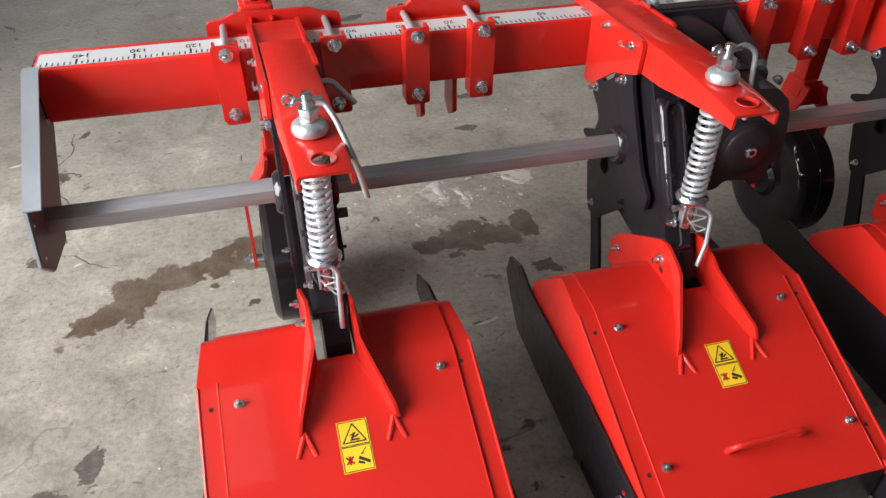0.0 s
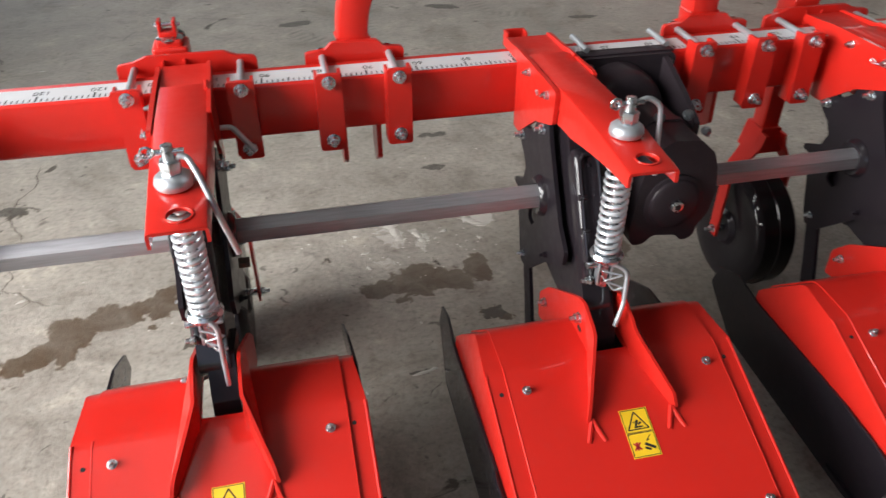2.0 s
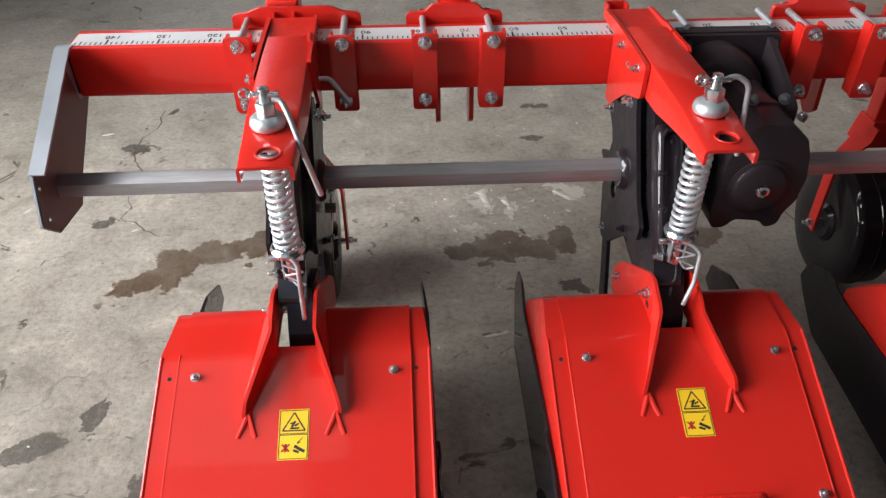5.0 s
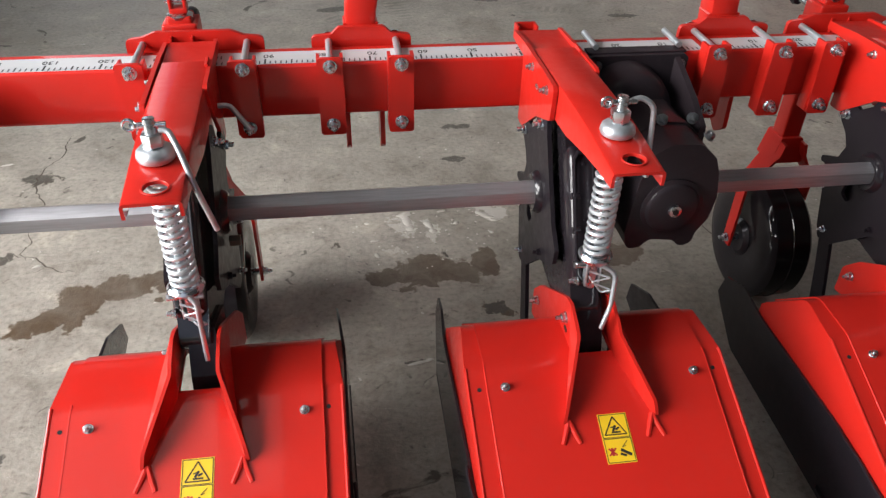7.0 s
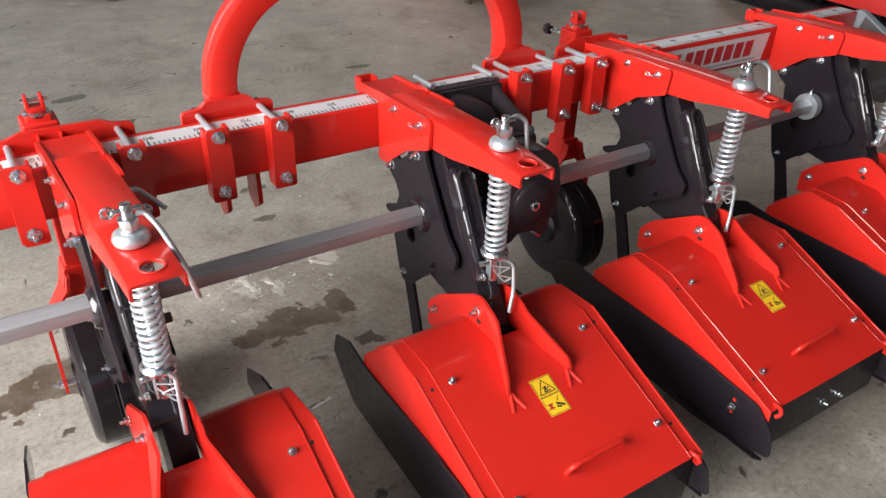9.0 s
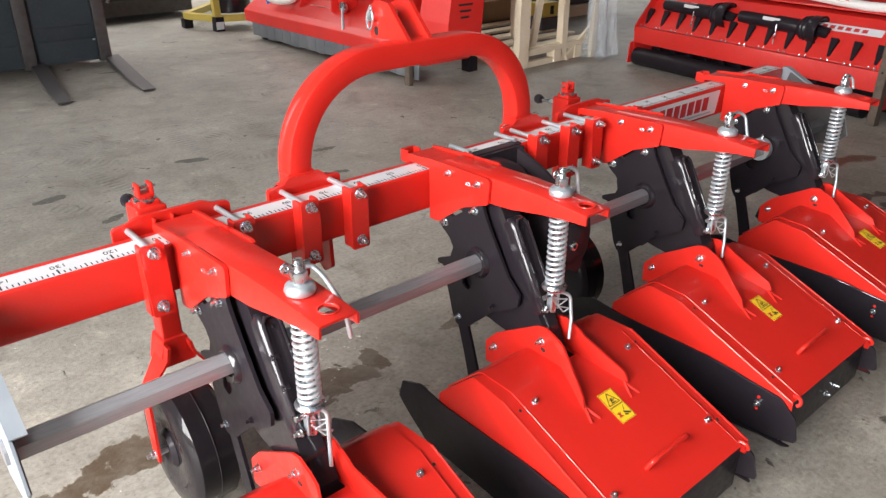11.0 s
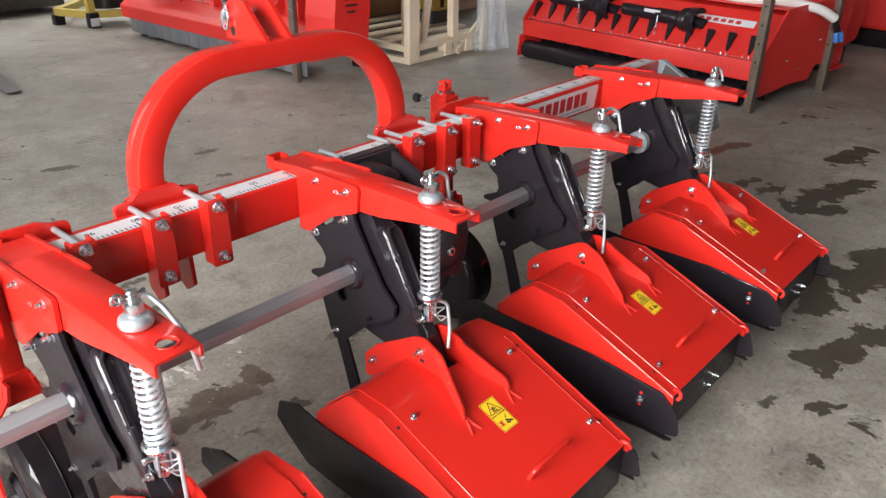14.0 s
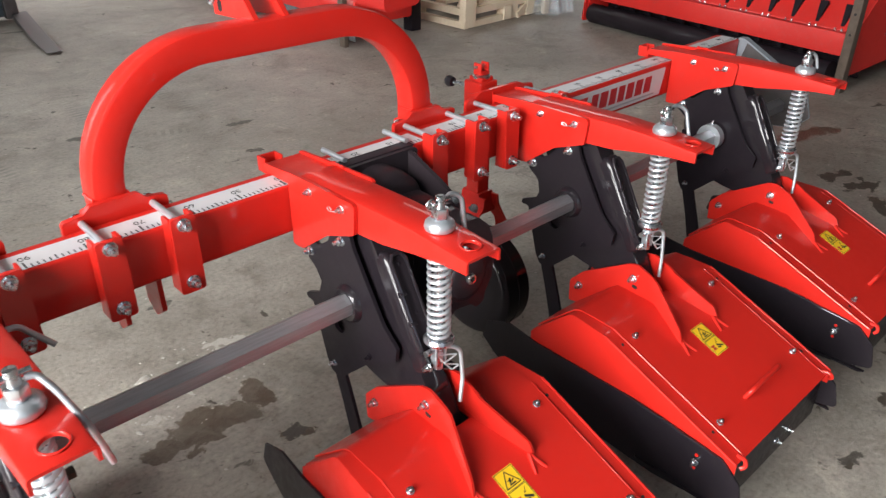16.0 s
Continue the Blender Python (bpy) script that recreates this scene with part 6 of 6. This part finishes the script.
def build_boxes():
    b = thing("cardboard_box", (0, 0, 0), "brown cardboard box behind the crate", "box")
    part("carton", box(3.85, 4.62, 4.35, 4.66, 0.16, 0.36, 0.006), CARD, b)
    part("flap", box(3.86, 4.61, 4.345, 4.50, 0.361, 0.365, 0.001), CARD, b)
    part("pallet", box(3.80, 4.64, 4.32, 4.67, 0.0, 0.158, 0.006), DARK_GOODS, b)
    t = thing("yellow_bin", (0, 0, 0), "small orange storage bin inside the crate", "bin")
    part("bin_body", slab(rounded([(4.11, 0.285), (4.31, 0.285), (4.32, 0.42), (4.10, 0.42)], 0.01), "y", 3.60, 3.78, 0.004), YELLOW, t)
    part("bin_hole", box(4.20, 4.25, 3.597, 3.601, 0.31, 0.39, 0), HOLE, t)
    part("bin_stand", box(4.07, 4.33, 3.58, 3.80, 0.17, 0.283, 0.004), DARK_GOODS, t)


build_boxes()


def build_covered_stack():
    s = thing("covered_stack", (0, 0, 0), "dark wrapped goods stacked on a pallet behind the crate", "stacked goods")
    for k in range(3):
        z = 0.14 + 0.36 * k
        part("carton", box(4.45 - 0.05 * k, 6.2, 4.7 + 0.04 * k, 5.8, z, z + 0.35, 0.03, 3), DARK_GOODS, s)
    for yy in (4.75, 5.2, 5.7):
        part("pallet_runner", box(4.4, 6.2, yy - 0.05, yy + 0.05, 0.0, 0.11, 0.004), WOOD, s)
    part("pallet_deck", box(4.4, 6.2, 4.68, 5.8, 0.112, 0.138, 0.004), WOOD, s)


build_covered_stack()


def build_wrap():
    w = thing("film_bundle", (0, 0, 0), "hanging bundle of crumpled clear plastic film", "plastic film")
    for k, (cx, cy, r) in enumerate(((4.14, 2.98, 0.13), (4.30, 2.94, 0.10))):
        bm = bmesh.new()
        rings = []
        for i in range(26):
            z = 0.01 + 1.6 * i / 25
            ring = []
            for j in range(30):
                a = 2 * math.pi * j / 30
                ca, sa = math.cos(a), math.sin(a)
                rr = r * (0.80 + 0.55 * noise.noise((ca * 2.6 + 5 * k, sa * 2.6, z * 1.3)) + 0.22 * noise.noise((ca * 6, sa * 6 + k, z * 7)))
                rr *= 1.25 - 0.45 * min(1, z / 0.35) + 0.25 * max(0, z - 0.7)
                ring.append(bm.verts.new((cx + rr * math.cos(a), cy + 0.8 * rr * math.sin(a), z)))
            rings.append(ring)
        for a, b in zip(rings, rings[1:]):
            for j in range(30):
                bm.faces.new((a[j], a[(j + 1) % 30], b[(j + 1) % 30], b[j]))
        part("film_fold", bm, FILM, w, smooth=80)
    part("core", box(4.12, 4.18, 3.0, 3.04, 0.0, 1.6, 0.004), WOOD, w)


build_wrap()


def build_forklift():
    f = thing("forklift", (0, 0, 0), "dark forklift truck with a long steel fork near the floor", "forklift")
    for dx in (0.0, -0.62):
        bm = bmesh.new()
        line = [((0.505 + dx, 4.38), 0.050, 0.008), ((0.545 + dx, 4.75), 0.058, 0.020), ((0.690 + dx, 5.70), 0.060, 0.045)]
        ring = []
        for (x, y), w, t in line:
            ring.append([bm.verts.new((x + a * w, y + 0.1 * a * w, z)) for a, z in ((-1, 0.012), (1, 0.012), (1, 0.012 + t), (-1, 0.012 + t))])
        for a, b in zip(ring, ring[1:]):
            for q in range(4):
                bm.faces.new((a[q], a[(q + 1) % 4], b[(q + 1) % 4], b[q]))
        bm.faces.new(ring[0])
        bm.faces.new(ring[-1][::-1])
        fk = part("fork", soften(bm, 0.003), PLATE_SHADE, f, "worn steel fork")
        part("fork_shank", box(0.58 + dx, 0.68 + dx, 5.66, 5.72, 0.02, 0.75, 0.006), PLATE_SHADE, fk)
    for xx in (-0.62, 0.40):
        part("mast_rail", box(xx, xx + 0.14, 5.80, 5.98, 0.06, 2.6, 0.008), DARK_TEAL, f)
    for z in (0.22, 0.62, 1.4):
        part("carriage_bar", box(-0.80, 0.66, 5.72, 5.80, z, z + 0.12, 0.008), DARK_TEAL, f)
    part("apron", slab(rounded([(-1.45, 0.03), (0.66, 0.03), (0.70, 0.30), (0.70, 1.45), (-1.45, 1.45)], 0.10), "y", 5.73, 5.79, 0.01), DARK_TEAL, f)
    part("lift_cylinder", rod((0.30, 5.92, 0.1), (0.30, 5.92, 2.2), 0.05, 20), ZINC_DULL, f)
    part("body", box(-0.90, 0.30, 6.15, 8.1, 0.18, 1.15, 0.08, 3), DARK_TEAL, f)
    for sx in (-0.96, 0.24):
        wl = part("wheel", lathe([(-0.09, 0.18), (-0.09, 0.25), (-0.06, 0.29), (0.06, 0.29), (0.09, 0.25), (0.09, 0.18)], (sx + 0.08, 6.25, 0.29), "x", 36), TYRE, f)
        part("rim", lathe([(-0.07, 0.03), (-0.07, 0.17), (0.07, 0.17), (0.07, 0.03)], (sx + 0.08, 6.25, 0.29), "x", 28), DARK_TEAL, wl)
    for zz in (0.20, 0.62):
        part("reflective_mark", box(0.56, 0.62, 5.725, 5.729, zz, zz + 0.012, 0), LABEL_WHITE, f)
    return f


build_forklift()


def build_yellow_frame():
    y = thing("transport_frame", (0, 0, 0), "yellow tubular transport frame holding a black wrapped drum", "transport frame")
    def tube(a, b, w=0.035):
        return part("tube", sweep([a, b], 0, section=[(-w, -w), (w, -w), (w, w), (-w, w)]), YELLOW, y)
    tube((2.15, 6.58, 0.10), (2.10, 6.58, 1.3))
    tube((2.15, 6.58, 0.13), (2.95, 6.30, 0.13))
    tube((2.15, 6.58, 0.13), (1.98, 7.00, 0.13))
    tube((2.72, 6.50, 0.13), (2.66, 6.50, 1.3))
    tube((1.98, 7.00, 0.13), (2.6, 7.6, 0.13))
    tube((2.10, 6.60, 1.2), (2.70, 6.50, 1.2))
    part("foot", box(2.10, 2.20, 6.52, 6.62, 0.0, 0.15, 0.006), BLACK_SATIN, y)
    part("foot_tag", box(2.10, 2.19, 6.512, 6.518, 0.02, 0.10, 0.001), LABEL_WHITE, y)
    for px_, py_ in ((2.92, 6.30), (1.98, 7.00)):
        part("foot", box(px_ - 0.05, px_ + 0.05, py_ - 0.05, py_ + 0.05, 0.0, 0.10, 0.006), BLACK_SATIN, y)
    part("wrapped_drum", lathe([(0.16, 0.18), (0.17, 0.22), (0.40, 0.215), (0.60, 0.225), (0.95, 0.21), (1.0, 0.16)], (2.42, 6.78, 0), "z", 30), BLACK, y, "black film-wrapped drum")
    return y


build_yellow_frame()


def build_far_implement():
    m = thing("stored_implement", (0, 0, 0), "dark red implement on a grey skid far behind", "implement")
    part("skid", slab(rounded([(-0.9, 0.06), (2.45, 0.06), (2.45, 0.24), (-0.9, 0.24)], 0.02), "y", 7.9, 8.5, 0.01), PLATE_SHADE, m)
    part("skid_rail", box(-0.9, 2.4, 7.80, 7.90, 0.24, 0.36, 0.01), DARK_GOODS, m)
    part("body", slab(rounded([(1.55, 0.22), (2.5, 0.22), (2.6, 0.60), (2.3, 0.95), (1.7, 0.95), (1.50, 0.6)], 0.08), "y", 8.0, 8.9, 0.02), RED_FAR, m)
    part("beam", box(0.2, 2.6, 8.3, 8.45, 0.95, 1.1, 0.01), RED_FAR, m)
    bolt(m, (1.42, 7.80, 0.25), (0, -1, 0), 0.02)


build_far_implement()


def build_row_machine(x, y, turn, label):
    """A red machine of the row behind: rounded end panel, deck, tube and black drive parts."""
    m = thing("stored_mulcher", (0, 0, 0), label, "mulcher", "red machines in the far row")
    prof = rounded([(0.0, 0.10), (0.02, 0.50), (0.25, 0.72), (0.75, 0.66), (0.86, 0.40), (0.80, 0.20), (0.55, 0.16), (0.45, 0.08)], 0.08)
    part("end_panel", slab(prof, "x", -0.02, 0.0, 0.004), RED_FAR, m)
    part("end_panel", slab(prof, "x", 2.0, 2.02, 0.004), RED_FAR, m)
    part("deck", slab(rounded([(0.04, 0.16), (0.06, 0.46), (0.27, 0.66), (0.72, 0.60), (0.72, 0.50), (0.30, 0.20)], 0.05), "x", 0.0, 2.0, 0.004), RED_FAR, m)
    part("frame_tube", box(0.1, 1.9, 0.40, 0.54, 0.78, 0.92, 0.01), RED_FAR, m)
    for xx in (0.4, 1.0, 1.6):
        part("upright", box(xx - 0.05, xx + 0.05, 0.42, 0.52, 0.60, 1.25, 0.01), RED_FAR, m)
        part("drive_cover", rod((xx + 0.2, 0.30, 0.80), (xx + 0.2, 0.62, 0.80), 0.11, 20, 0.01), BLACK_SATIN, m)
    for k in range(5):
        part("rod", rod((0.2 + 0.3 * k, 0.20, 0.90), (0.5 + 0.3 * k, 0.20, 0.96), 0.014, 10), ZINC_DULL, m)
    part("skid", box(0.0, 2.0, 0.10, 0.70, 0.0, 0.16, 0.03), BLACK_SATIN, m)
    m.matrix_basis = Matrix.Translation((x, y, 0)) @ Matrix.Rotation(radians(turn), 4, "Z")
    return m


row = build_row_machine(5.55, 2.45, -97, "red mulcher with black drive covers in the far row")
for xx, yy, tt in ((6.9, 3.4, -97), (6.95, 1.0, -97), (8.6, 2.9, -95)):
    copy_thing(row, Matrix.Translation((xx, yy, 0)) @ Matrix.Rotation(radians(tt), 4, "Z"))
